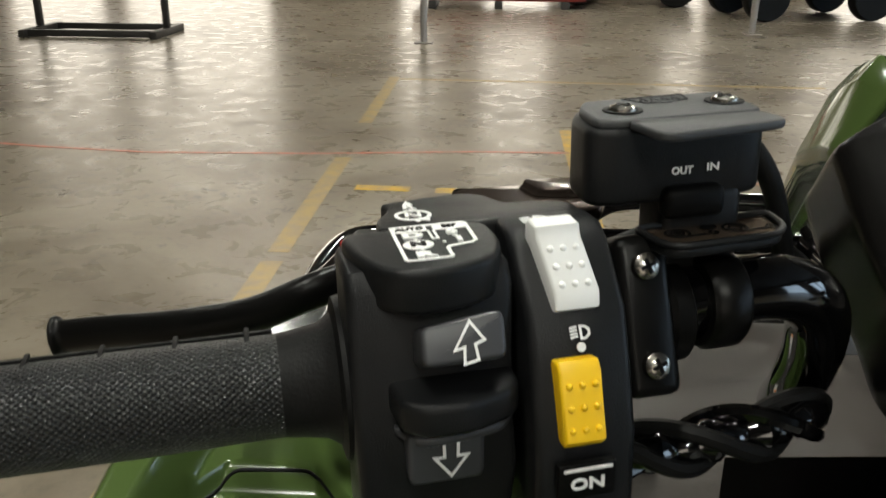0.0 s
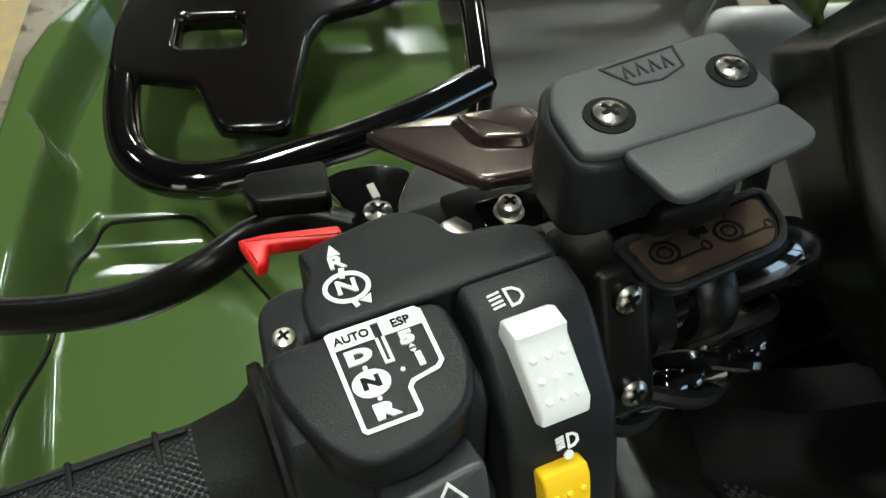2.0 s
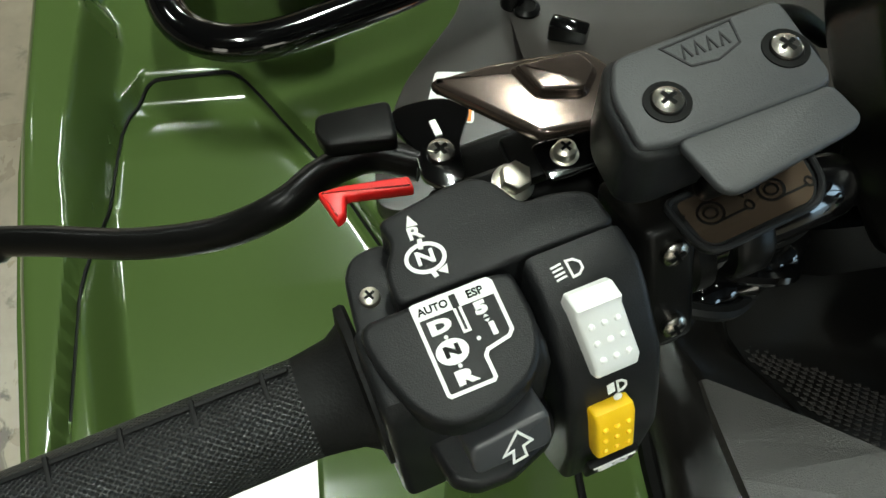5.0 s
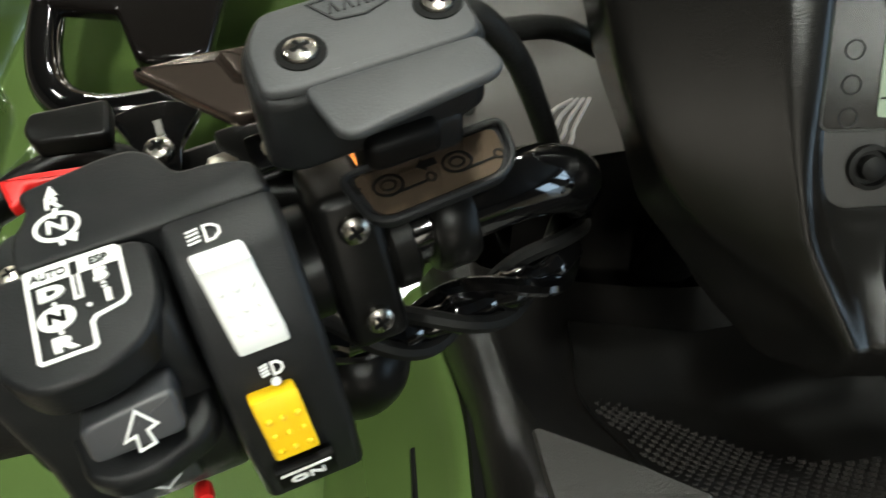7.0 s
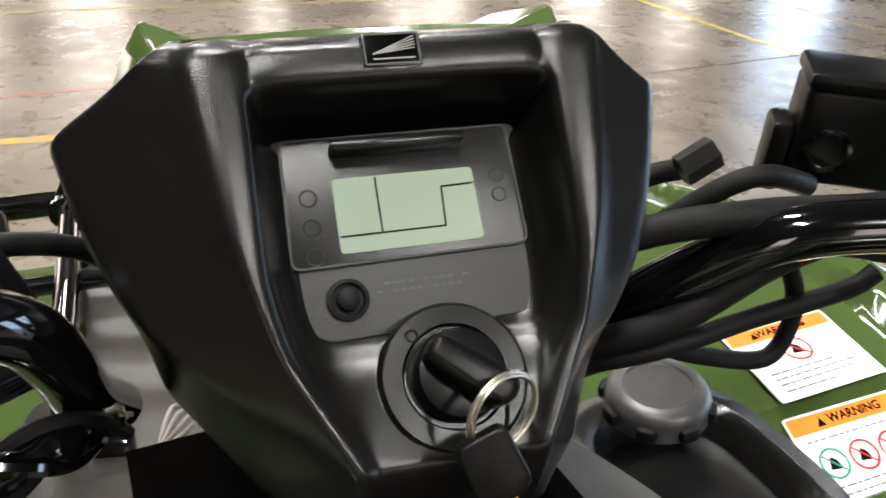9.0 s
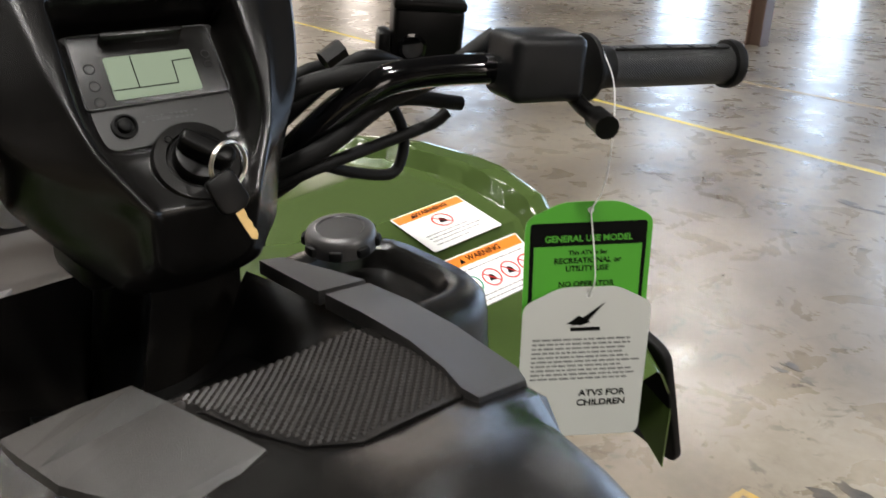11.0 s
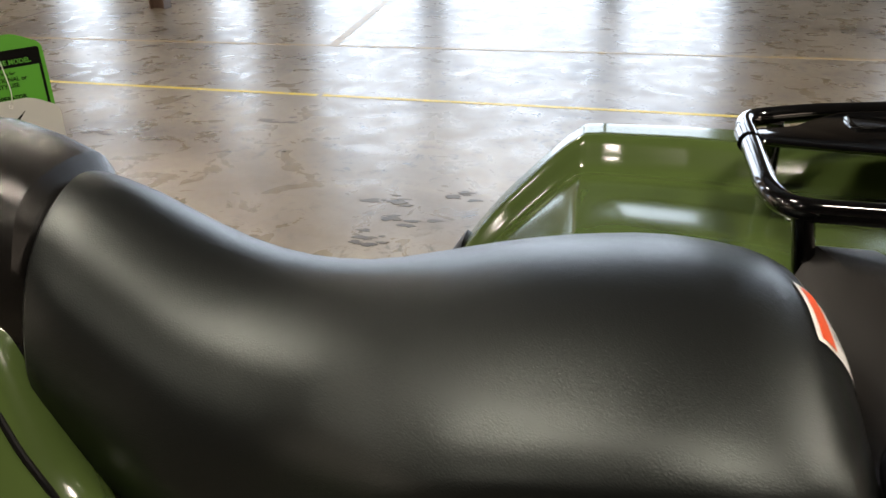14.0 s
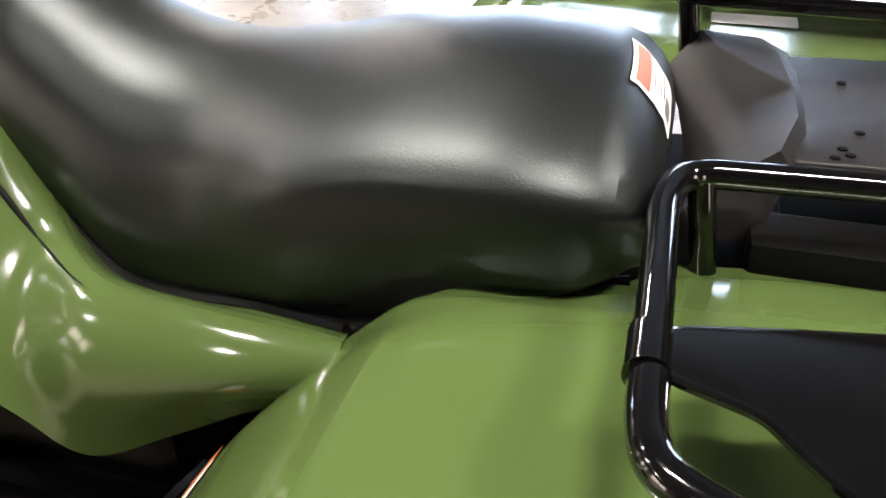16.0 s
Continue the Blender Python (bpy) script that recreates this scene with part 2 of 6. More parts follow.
def worn(name, color, gap=0.5):
    """Floor paint or tape worn through to the concrete."""
    m = mat(name, color, 0.4, noise_scale=14, noise_mix=gap, dark=(0.28, 0.22, 0.15))
    for node in m.node_tree.nodes:
        if node.type == "MAP_RANGE" and node.inputs[4].default_value < 0.95 and node.inputs[3].default_value == 0:
            node.inputs[1].default_value, node.inputs[2].default_value = 0.36, 0.70
    return m


M_FLOOR = concrete()
M_TAPE = worn("yellow_tape", (0.62, 0.37, 0.03), 0.8)
M_TAPE_THIN = worn("thin_yellow_tape", (0.80, 0.62, 0.06), 0.35)
M_TAPE_OLD = worn("old_yellow_tape", (0.40, 0.28, 0.10), 0.9)
M_LINE_RED = worn("red_line", (0.50, 0.14, 0.09), 0.7)
M_WALL = mat("painted_wall", (0.34, 0.26, 0.18), 0.7, noise_scale=0.8, noise_mix=0.5, dark=(0.24, 0.18, 0.12))
M_DARKWALL = mat("dark_steel_wall", (0.09, 0.075, 0.06), 0.6, noise_scale=0.8, noise_mix=0.5, dark=(0.06, 0.05, 0.04))
M_ROOF = mat("roof_sheet", (0.045, 0.041, 0.037), 0.6, noise_scale=1.0, noise_mix=0.4, dark=(0.03, 0.028, 0.026))
M_STEEL = mat("grey_steel_paint", (0.30, 0.27, 0.25), 0.45, noise_scale=8, noise_mix=0.4, dark=(0.22, 0.2, 0.18))
M_DAY = glow("daylight_haze", (0.56, 0.77, 1.0), 4.3)
M_DAYWARM = glow("daylight_haze_warm", (1.0, 0.93, 0.82), 2.5)

floor_ob = single("floor", box(40, 40, 0.3, (2, 3, -0.15)), M_FLOOR, "polished and stained brown concrete hall floor", "floor", "structure", smooth=False)


def line(points, w, material, name="floor_line", label="worn yellow floor tape"):
    """A flat strip along points on the floor."""
    bm = bmesh.new()
    pts = [Vector((*p, 0)) for p in points]
    rows = []
    for i, p in enumerate(pts):
        d = (pts[min(i + 1, len(pts) - 1)] - pts[max(i - 1, 0)]).normalized()
        s = Vector((-d.y, d.x, 0)) * w / 2
        rows.append([p + s + Vector((0, 0, h)) for h in (0.0002, 0.0012)] + [p - s + Vector((0, 0, h)) for h in (0.0012, 0.0002)])
    return part(name, loft(rows), material, floor_ob, label, smooth=False)


line([(-1.06, 1.2), (-1.05, 2.9)], 0.09, M_TAPE_OLD)
line([(-1.05, 3.0), (-1.04, 4.5)], 0.09, M_TAPE_OLD)
line([(-1.05, 5.4), (-1.06, 7.2)], 0.09, M_TAPE_OLD)
line([(-0.88, 3.93), (-0.60, 3.92)], 0.085, M_TAPE)
line([(-0.47, 3.91), (1.25, 3.88)], 0.085, M_TAPE)
line([(0.27, 3.1), (0.275, 3.83)], 0.09, M_TAPE)
line([(0.275, 3.96), (0.28, 5.3)], 0.09, M_TAPE)
line([(-3.6, 4.75), (-2.9, 4.6), (-2.2, 4.52), (-1.2, 4.58), (-0.3, 4.7), (0.3, 4.72), (0.8, 4.6), (1.2, 4.15), (1.52, 3.55), (1.7, 2.9)], 0.035, M_LINE_RED, label="thin faded red floor line")
line([(-1.0, 7.1), (2.5, 7.0)], 0.07, M_TAPE_OLD)
line([(3.71, -9), (4.325, 0.9)], 0.045, M_TAPE_THIN)
line([(4.327, 0.93), (4.83, 9)], 0.045, M_TAPE_THIN)
line([(5.75, -5), (5.9, 6.5)], 0.06, M_TAPE_OLD)
line([(5.85, 1.31), (9.2, 1.57)], 0.07, M_TAPE_OLD)
M_CRACK = mat("joint_dirt", (0.045, 0.04, 0.036), 0.7)
line([(3.2, 4.2), (4.0, 4.3), (7.2, 4.63)], 0.014, M_CRACK, "floor_joint", "dark dirty saw joint")
line([(8.6, -9), (8.6, 9)], 0.018, M_CRACK, "floor_joint", "dark dirty saw joint")
# dark rubber and oil smudges
M_SMUDGE = worn("floor_smudge", (0.030, 0.027, 0.024), 0.35)
rs = random.Random(17)
for cx, cy, w, d in ((2.28, .04, .13, .22), (2.48, -.06, .26, .12), (2.69, .08, .20, .13), (1.67, .09, .15, .12), (2.12, .44, .11, .06), (2.32, -.38, .13, .09), (1.72, -.28, .12, .09), (3.40, 1.77, .20, .15), (2.76, -.20, .13, .10), (3.77, .94, .22, .14)):
    blots = []
    for k in range(7):
        bx, by, r = cx + rs.uniform(-.5, .5) * d, cy + rs.uniform(-.5, .5) * w, rs.uniform(.010, .036)
        ring = []
        for q in range(11):
            a = 2 * math.pi * q / 11
            e = r * rs.uniform(.45, 1.25)
            ring.append((bx + .7 * e * math.cos(a), by + 1.4 * e * math.sin(a)))
        blots.append(prism(ring, .0002, .0006 + .0001 * k))
    tagged(part("floor_smudge", join(*blots), M_SMUDGE, floor_ob, "dark rubbery smudge on the concrete", smooth=False), kind="stuff")
# worn stencilled letters, as plain bars
for lx, ly, n in ((1.50, .258, 0), (1.50, .178, 1), (1.49, .098, 0)):
    for a in ((0, .060), (.050, .060), (.100, .060)) if n == 0 else ((0, .060), (.100, .060)):
        line([(lx - a[0], ly), (lx - a[0], ly - a[1])], 0.020, M_TAPE, "floor_lettering", "yellow stencilled bars")
    line([(lx - .01, ly - .05 * n - .005), (lx - .09, ly - .05 * n - .005)], 0.016, M_TAPE, "floor_lettering", "yellow stencilled bars")


def wall(name, along, at, lo, hi, openings, height=7.0, thick=0.3, material=None):
    """A wall along x or y with door openings (from, to, top)."""
    bm = bmesh.new()
    def slab(a, b, z0, z1):
        s, c, h = b - a, (a + b) / 2, z1 - z0
        piece = box(s, thick, h, (c, at, z0 + h / 2)) if along == "x" else box(thick, s, h, (at, c, z0 + h / 2))
        me = bpy.data.meshes.new("tmp")
        piece.to_mesh(me)
        piece.free()
        bm.from_mesh(me)
        bpy.data.meshes.remove(me)
    edge = lo
    for a, b, top in openings:
        slab(edge, a, 0, height)
        slab(a, b, top, height)
        edge = b
    slab(edge, hi, 0, height)
    return single(name, bm, material or M_WALL, "plain painted hall wall with open doorways", "wall", "structure", smooth=False)


EAST = [(-9.0, -5.5, 5.4), (-2.6, -0.9, 5.6), (-0.5, 2.2, 5.6), (2.6, 4.6, 5.0), (5.8, 6.6, 4.0), (8.6, 9.8, 4.0), (14.2, 16.4, 4.2)]
NORTH = [(-10.5, -8.4, 4.0), (-8.0, -4.9, 4.2), (-2.2, -1.5, 3.6), (-0.5, 0.8, 4.2), (3.2, 3.9, 3.8), (6.0, 8.0, 4.0), (10.3, 11.8, 4.4), (13.2, 14.4, 4.4)]
wall("wall_east", "y", 15.0, -15, 18.15, EAST, material=M_DARKWALL)
wall("wall_north", "x", 18.0, -14, 14.85, NORTH)
wall("wall_west", "y", -14.0, -15, 18.15, [], material=M_DARKWALL)
# the two south doorways are unseen, added to brighten the pod's rear faces
wall("wall_south", "x", -15.0, -13.85, 14.85, [(-10.5, -6.5, 5.0), (1.0, 4.5, 5.2)], material=M_DARKWALL)
single("ceiling", box(29.5, 33.5, 0.2, (0.5, 1.5, 7.12)), M_ROOF, "grey steel hall roof", "ceiling", "structure", smooth=False)
single("backdrop", box(0.05, 36, 8, (17.5, 1.5, 3.9)), M_DAY, "bright sheet standing for hazy daylight outside", "backdrop", "structure", smooth=False)
single("backdrop", box(36, 0.05, 8, (0, 20.5, 3.9)), M_DAYWARM, "bright sheet standing for hazy daylight outside", "backdrop", "structure", smooth=False)

# unseen glowing sheet, added to light the pod through the south doorways
single("backdrop", box(36, 0.05, 8, (0, -17.5, 3.9)), M_DAYWARM, "bright sheet standing for hazy daylight outside", "backdrop", "structure", smooth=False)

# high-bay lamps under the roof
for lx, ly, e in [(0.3, 1.9, 210), (-1.35, -2.1, 185), (12.5, 6.5, 300), (1.7, -6.6, 330), (-4.8, 3.4, 85), (0.5, 10.9, 200), (-3.8, 12.7, 110), (3.4, 8.8, 120)]:
    l = bpy.data.lights.new("high_bay_lamp", "AREA")
    l.energy, l.shape, l.size, l.size_y, l.color = e, "RECTANGLE", 0.32, 1.3, (0.97, 1.0, 0.93)
    new("high_bay_lamp", l).matrix_basis = pose(lx, ly, 6.6, 0, 0, 0)

# slim steel posts and far things on the floor
def post(x, y, r=0.04, h=2.6, label="slim grey steel barrier post on the floor"):
    e = thing("barrier_post", pose(x, y, 0), label, "post", group="posts in the hall")
    part("pole", lathe([(r, 0.012), (r, h)], 14), M_STEEL, e)
    part("foot_plate", prism(rounded([(-.1, -.1), (.1, -.1), (.1, .1), (-.1, .1)], .02), 0, .012), M_STEEL, e)
    return e


post(-1.0, 9.4)
post(2.85, 10.6)
pillar_ob = thing("hall_column", pose(7.50, 3.58, 0), "brown painted steel hall column on the concrete floor", "column", "structure")
M_BROWN = mat("brown_paint", (0.12, 0.075, 0.055), 0.5, noise_scale=5, noise_mix=0.4, dark=(0.08, 0.05, 0.04))
part("column_flange", box(.15, .012, 7, (0, -.07, 3.5)), M_BROWN, pillar_ob, smooth=False)
part("column_flange", box(.15, .012, 7, (0, .07, 3.5)), M_BROWN, pillar_ob, smooth=False)
part("column_web", box(.012, .128, 7, (0, 0, 3.5)), M_BROWN, pillar_ob, smooth=False)

stand = thing("work_stand", pose(-4.75, 9.75, 0), "black welded steel work stand far across the floor", "stand")
M_IRON = mat("black_iron", (0.02, 0.018, 0.016), 0.45, noise_scale=10, noise_mix=0.4, dark=(0.04, 0.035, 0.03))
for dx in (-0.75, 0.75):
    part("foot_rail", box(.08, .9, .08, (dx, 0, .04), .006), M_IRON, stand)
    part("upright", box(.07, .07, .8, (dx, 0, .48), .006), M_IRON, stand)
for dy in (-0.35, 0.35):
    part("base_rail", box(1.5, .07, .07, (0, dy, .045), .006), M_IRON, stand)
part("top_beam", box(1.9, .1, .1, (0, 0, .9), .008), M_IRON, stand)
crate = thing("red_pallet_crate", pose(-0.2, 13.6, 0), "low red painted crate standing far away", "crate")
part("crate_body", box(2.6, .8, .5, (0, 0, .37), .02), mat("red_paint", (0.22, 0.02, 0.015), 0.4, noise_scale=4, noise_mix=0.4, dark=(0.14, 0.015, 0.01)), crate)
for dx in (-1.0, 0, 1.0):
    part("skid", box(.12, .8, .12, (dx, 0, .06), .01), M_IRON, crate)


def far_buggy(x, y, turn, label):
    e = thing("utility_buggy", pose(x, y, 0, 0, 0, turn), label, "vehicle", group="far parked buggies")
    part("lower_body", box(1.3, 2.2, .45, (0, 0, .55), .12, 3), M_IRON, e)
    for dx in (-.6, .6):
        for dy in (-.75, .75):
            part("wheel", lathe([(.12, -.11), (.29, -.11), (.31, -.06), (.31, .06), (.29, .11), (.12, .11)], 20, m=pose(dx, dy, .31, 0, 90, 0)), M_RUBBER, e)
    part("bonnet", box(1.1, .7, .25, (0, .8, .85), .08, 3), mat("grey_bonnet", (0.25, 0.27, 0.3), 0.35, noise_scale=3, noise_mix=0.3, dark=(0.2, 0.2, 0.22)), e)
    return e


far_buggy(4.0, 12.7, 100, "dark utility buggy parked far across the hall")
far_buggy(1.9, 14.6, 80, "dark utility buggy parked further away")
can = thing("red_cone", pose(9.7, 4.75, 0), "small red plastic bollard standing on the floor", "bollard")
part("bollard_body", lathe([(.14, 0), (.14, .03), (.09, .04), (.05, .55), (.04, .56)], 20), M_RED, can)

# ---- the quad bike: handlebar, left switchgear ----
atv = thing("quad_bike", pose(0, 0, 0), "olive green utility quad bike with black racks and seat, parked", "quad bike")
HM = axes((-.2177, -.0111, 1.1443), (.957, .285, .03), (0, 0, 1))
M_BRONZE = mat("smoked_metal_cover", (0.085, 0.064, 0.054), 0.18, 0.75, noise_scale=30, noise_mix=0.4, dark=(0.06, 0.045, 0.038))
M_GREYLID = mat("grey_lid", (0.0300, 0.0312, 0.0335), 0.5, noise_scale=60, noise_mix=0.5, dark=(0.052, 0.054, 0.058), bump=0.2, bump_scale=1600)
M_SWITCH = mat("switch_housing_plastic", (0.008, 0.0084, 0.009), 0.34, noise_scale=70, noise_mix=0.5, dark=(0.016, 0.016, 0.017), bump=0.2, bump_scale=2200, spec=0.18)
M_BUTTON = mat("button_grey", (0.035, 0.036, 0.04), 0.4, noise_scale=50, noise_mix=0.4, dark=(0.05, 0.05, 0.055))
M_TAN = mat("tan_label", (0.23, 0.165, 0.118), 0.16, 0.88, noise_scale=40, noise_mix=0.3, dark=(0.27, 0.195, 0.14))
M_INK = mat("black_ink", (0.003, 0.003, 0.003), 0.5, spec=0.1)
M_DIM = mat("dim_print", (0.030, 0.030, 0.031), 0.6, spec=0.1)
M_BOLT = mat("bolt_steel", (0.70, 0.66, 0.57), 0.32, 1.0, noise_scale=200, noise_mix=0.5, dark=(0.45, 0.42, 0.36))
M_SCREW = mat("screw_steel", (0.32, 0.30, 0.27), 0.25, 1.0, noise_scale=200, noise_mix=0.5, dark=(0.16, 0.15, 0.13))


def knurl():
    m = mat("knurled_rubber", (0.010, 0.0105, 0.011), 0.42)
    nt = m.node_tree
    b = nt.nodes["Principled BSDF"]
    uv = nt.nodes.new("ShaderNodeUVMap")
    heights = []
    for s in (1, -1):
        mp = nt.nodes.new("ShaderNodeMapping")
        mp.inputs["Scale"].default_value = (1, s * 1.25, 0)
        nt.links.new(uv.outputs[0], mp.inputs[0])
        w = nt.nodes.new("ShaderNodeTexWave")
        w.wave_type, w.bands_direction = "BANDS", "DIAGONAL"
        w.inputs["Scale"].default_value = 250
        nt.links.new(mp.outputs[0], w.inputs[0])
        heights.append(w.outputs["Fac"])
    mn = nt.nodes.new("ShaderNodeMath")
    mn.operation = "MULTIPLY"
    nt.links.new(heights[0], mn.inputs[0])
    nt.links.new(heights[1], mn.inputs[1])
    bp = nt.nodes.new("ShaderNodeBump")
    bp.inputs["Strength"].default_value, bp.inputs["Distance"].default_value = 1.0, 0.0010
    nt.links.new(mn.outputs[0], bp.inputs["Height"])
    nt.links.new(bp.outputs[0], b.inputs["Normal"])
    return m


M_KNURL = knurl()


def put(bm, m):
    bmesh.ops.transform(bm, matrix=m, verts=bm.verts)
    return bm


def words(s, height, m, stretch=1.0, depth=0.00015, bold=0.035):
    """Flat raised lettering, centred, in the x, y plane of m."""
    c = bpy.data.curves.new("lettering", "FONT")
    c.body, c.size, c.extrude, c.align_x, c.align_y = s, height * 1.38, depth, "CENTER", "CENTER"
    c.resolution_u, c.offset = 3, height * bold
    o = bpy.data.objects.new("lettering", c)
    scene.collection.objects.link(o)
    me = bpy.data.meshes.new_from_object(o.evaluated_get(bpy.context.evaluated_depsgraph_get()))
    bm = bmesh.new()
    bm.from_mesh(me)
    bpy.data.objects.remove(o)
    bpy.data.meshes.remove(me)
    bmesh.ops.scale(bm, vec=(stretch, 1, 1), verts=bm.verts)
    return put(bm, m)


def stroke(points, w, h=0.0003, closed=False):
    """A flat printed line of width w along x, y points."""
    pts = [Vector((*p[:2], 0)) for p in points]
    n = len(pts)
    rows = []
    for i, p in enumerate(pts):
        a = pts[(i - 1) % n] if closed or i else p
        b = pts[(i + 1) % n] if closed or i + 1 < n else p
        d1, d2 = (p - a), (b - p)
        d1 = d1.normalized() if d1.length else d2.normalized()
        d2 = d2.normalized() if d2.length else d1
        t = (d1 + d2).normalized()
        k = w / 2 / max(0.5, t.dot(d1))
        s = Vector((-t.y, t.x, 0)) * k
        rows.append([p + s, p + s + Vector((0, 0, h)), p - s + Vector((0, 0, h)), p - s])
    if closed:
        rows.append([v.copy() for v in rows[0]])
    return loft(rows, cap=not closed)


def ellipse(cx, cy, a, b, n=24):
    return [(cx + a * math.cos(2 * math.pi * k / n), cy + b * math.sin(2 * math.pi * k / n)) for k in range(n)]


def screw(name, r, m, material, parent, label="", h=0.003):
    """A domed cross-head screw, head up along z; black bars on it draw the slot's shade."""
    part(name, lathe([(r * 1.25, -h), (r * 1.25, -h * .6), (r, -h * .5), (r, 0), (r * .92, h * .35), (r * .6, h * .58), (0, h * .62)], 22, m=m), material, parent, label)
    slot = join(*[box(r * 1.1, r * .26, h * .3, (0, 0, h * .52), m=pose(0, 0, 0, 0, 0, a)) for a in (20, 110)])
    part("cross_slot_shade", put(slot, m), M_INK, parent)


def side_profile(profile, u0, u1, bevel=0.0015, m=None):
    """A v, w outline drawn along u."""
    bm = prism(profile, u0, u1, bevel, 2, m=Matrix(((0, 0, 1, 0), (1, 0, 0, 0), (0, 1, 0, 0), (0, 0, 0, 1))))
    return put(bm, m) if m is not None else bm


# rear half of the switch housing: label plateau, button recess, switch column
housing = part("switch_housing", put(join(
    side_profile([(-.0006, .046), (-.024, .046), (-.029, .040), (-.030, .0), (-.035, -.018), (-.028, -.044), (-.0006, -.046)], -.001, .048, .0030),
    prism(rounded([(.009, -.026), (.0106, -.0376), (.0111, -.0419), (.0173, -.0467), (.0291, -.0472), (.0444, -.0417), (.0476, -.0364), (.0476, -.026)], .003), .002, .0130, .0026, 3),
    prism(rounded([(.0005, -.0006), (.0468, -.0006), (.0475, -.019), (.042, -.031), (.029, -.0368), (.014, -.0368), (.006, -.028), (.0015, -.013)], .006), .036, .0497, .0022, 3),
    side_profile([(-.0006, .0500), (-.012, .0505), (-.019, .0462), (-.034, .0305), (-.0405, .013), (-.0460, -.006), (-.047, -.034), (-.036, -.046), (-.0006, -.046)], .0500, .0815, .0030)), HM), M_SWITCH, atv,
    "satin black plastic switch housing with white markings")
part("front_shell", put(join(
    prism(rounded([(.0135, .0006), (.0140, .012), (.0195, .020), (.0170, .0275), (.040, .0312), (.0485, .0312), (.0545, .0268), (.0585, .0172), (.0665, .0172), (.0755, .0148), (.0797, .0118), (.0812, .0006)], .0035), -.03, .0488, .0016),
    prism(rounded([(.0003, .0006), (.0018, .010), (.0035, .022), (.0075, .0275), (.016, .0288), (.030, .022), (.030, .0006)], .003), -.03, .034, .0016),
    box(.072, .022, .034, (.042, .012, -.032), .006, 3)), HM), M_SWITCH, housing)
screw("shell_screw", .0032, HM @ pose(.0085, .0125, .0345), M_BOLT, housing, "small steel cross-head screw")

# shift label
LAB = HM @ pose(0, 0, .0499)
part("label_frame", put(stroke([(.0166, -.0020), (.0166, -.0285), (.0172, -.0292), (.0292, -.0292), (.0300, -.0285), (.0300, -.0222), (.0312, -.0208), (.0380, -.0195), (.0395, -.0180), (.0398, -.0030), (.0388, -.0018), (.0174, -.0018)], .0011, closed=True), LAB), M_PRINT, housing, "white printed shift pattern frame")
part("label_band", put(join(prism([(.0168, -.0018), (.0272, -.0018), (.0272, -.0066), (.0168, -.0066)], 0, .0002), prism([(.0292, -.0018), (.0396, -.0018), (.0396, -.0066), (.0292, -.0066)], 0, .0002)), LAB), M_PRINT, housing, smooth=False)
part("label_divider", put(join(stroke([(.0274, -.0066), (.0274, -.0135)], .0008), stroke([(.0290, -.0066), (.0290, -.0135)], .0008), stroke([(.0270, -.0138), (.0294, -.0138)], .0008)), LAB), M_PRINT, housing, smooth=False)
part("label_word", words("AUTO", .0023, LAB @ pose(.0220, -.0043, .0003)), M_INK, housing, "black word on white")
part("label_word", words("ESP", .0024, LAB @ pose(.0344, -.0043, .0003)), M_INK, housing, "black word on white")
part("label_letter", words("D", .0037, LAB @ pose(.0219, -.0100, .0001), 1.65, .0003, .09), M_PRINT, housing)
part("label_letter", words("N", .0030, LAB @ pose(.0222, -.0178, .0004), 1.45, .0003, .07), M_INK, housing)
part("label_oval", put(prism(ellipse(.0222, -.0178, .0046, .0037), 0, .0003), LAB), M_PRINT, housing, smooth=False)
part("label_letter", words("R", .0037, LAB @ pose(.0226, -.0256, .0001), 1.6, .0003, .09), M_PRINT, housing)
part("label_letter", words("5", .0034, LAB @ pose(.0342, -.0092, .0001), 1.5, .0003, .09), M_PRINT, housing)
part("label_letter", words("1", .0034, LAB @ pose(.0350, -.0160, .0001), 1.4, .0003, .09), M_PRINT, housing)
part("label_arrow", put(join(prism([(.0336, -.0121), (.0352, -.0121), (.0344, -.0112)], 0, .0003), prism([(.0336, -.0128), (.0344, -.0137), (.0352, -.0128)], 0, .0003)), LAB), M_PRINT, housing, smooth=False)
part("label_dot", put(join(*[prism(ellipse(x, y, .0006, .0006, 10), 0, .0003) for x, y in ((.0222, -.0134), (.0226, -.0222), (.0302, -.0170))]), LAB), M_PRINT, housing, smooth=False)
# reverse mark on the front shell
REV = HM @ pose(.0262, .0112, .0490, 0, 0, -4)
part("reverse_mark", put(join(
    stroke(ellipse(0, 0, .0055, .0044), .0012, closed=True),
    prism([(-.0022, .0110), (.0012, .0108), (-.0008, .0146)], 0, .0003), prism([(.0020, -.0050), (.0052, -.0036), (.0046, -.0066)], 0, .0003),
    stroke([(-.0004, .0030), (.0002, .0062)], .0014), stroke([(.0004, -.0040), (.0012, -.0066)], .0014)), REV), M_PRINT, housing, "white reverse selector mark")
part("reverse_letter", words("N", .0042, REV @ pose(0, 0, .0001), 1.3, .0003), M_PRINT, housing)
part("reverse_letter", words("R", .0040, REV @ pose(-.0006, .0083, .0001), 1.3, .0003), M_PRINT, housing)

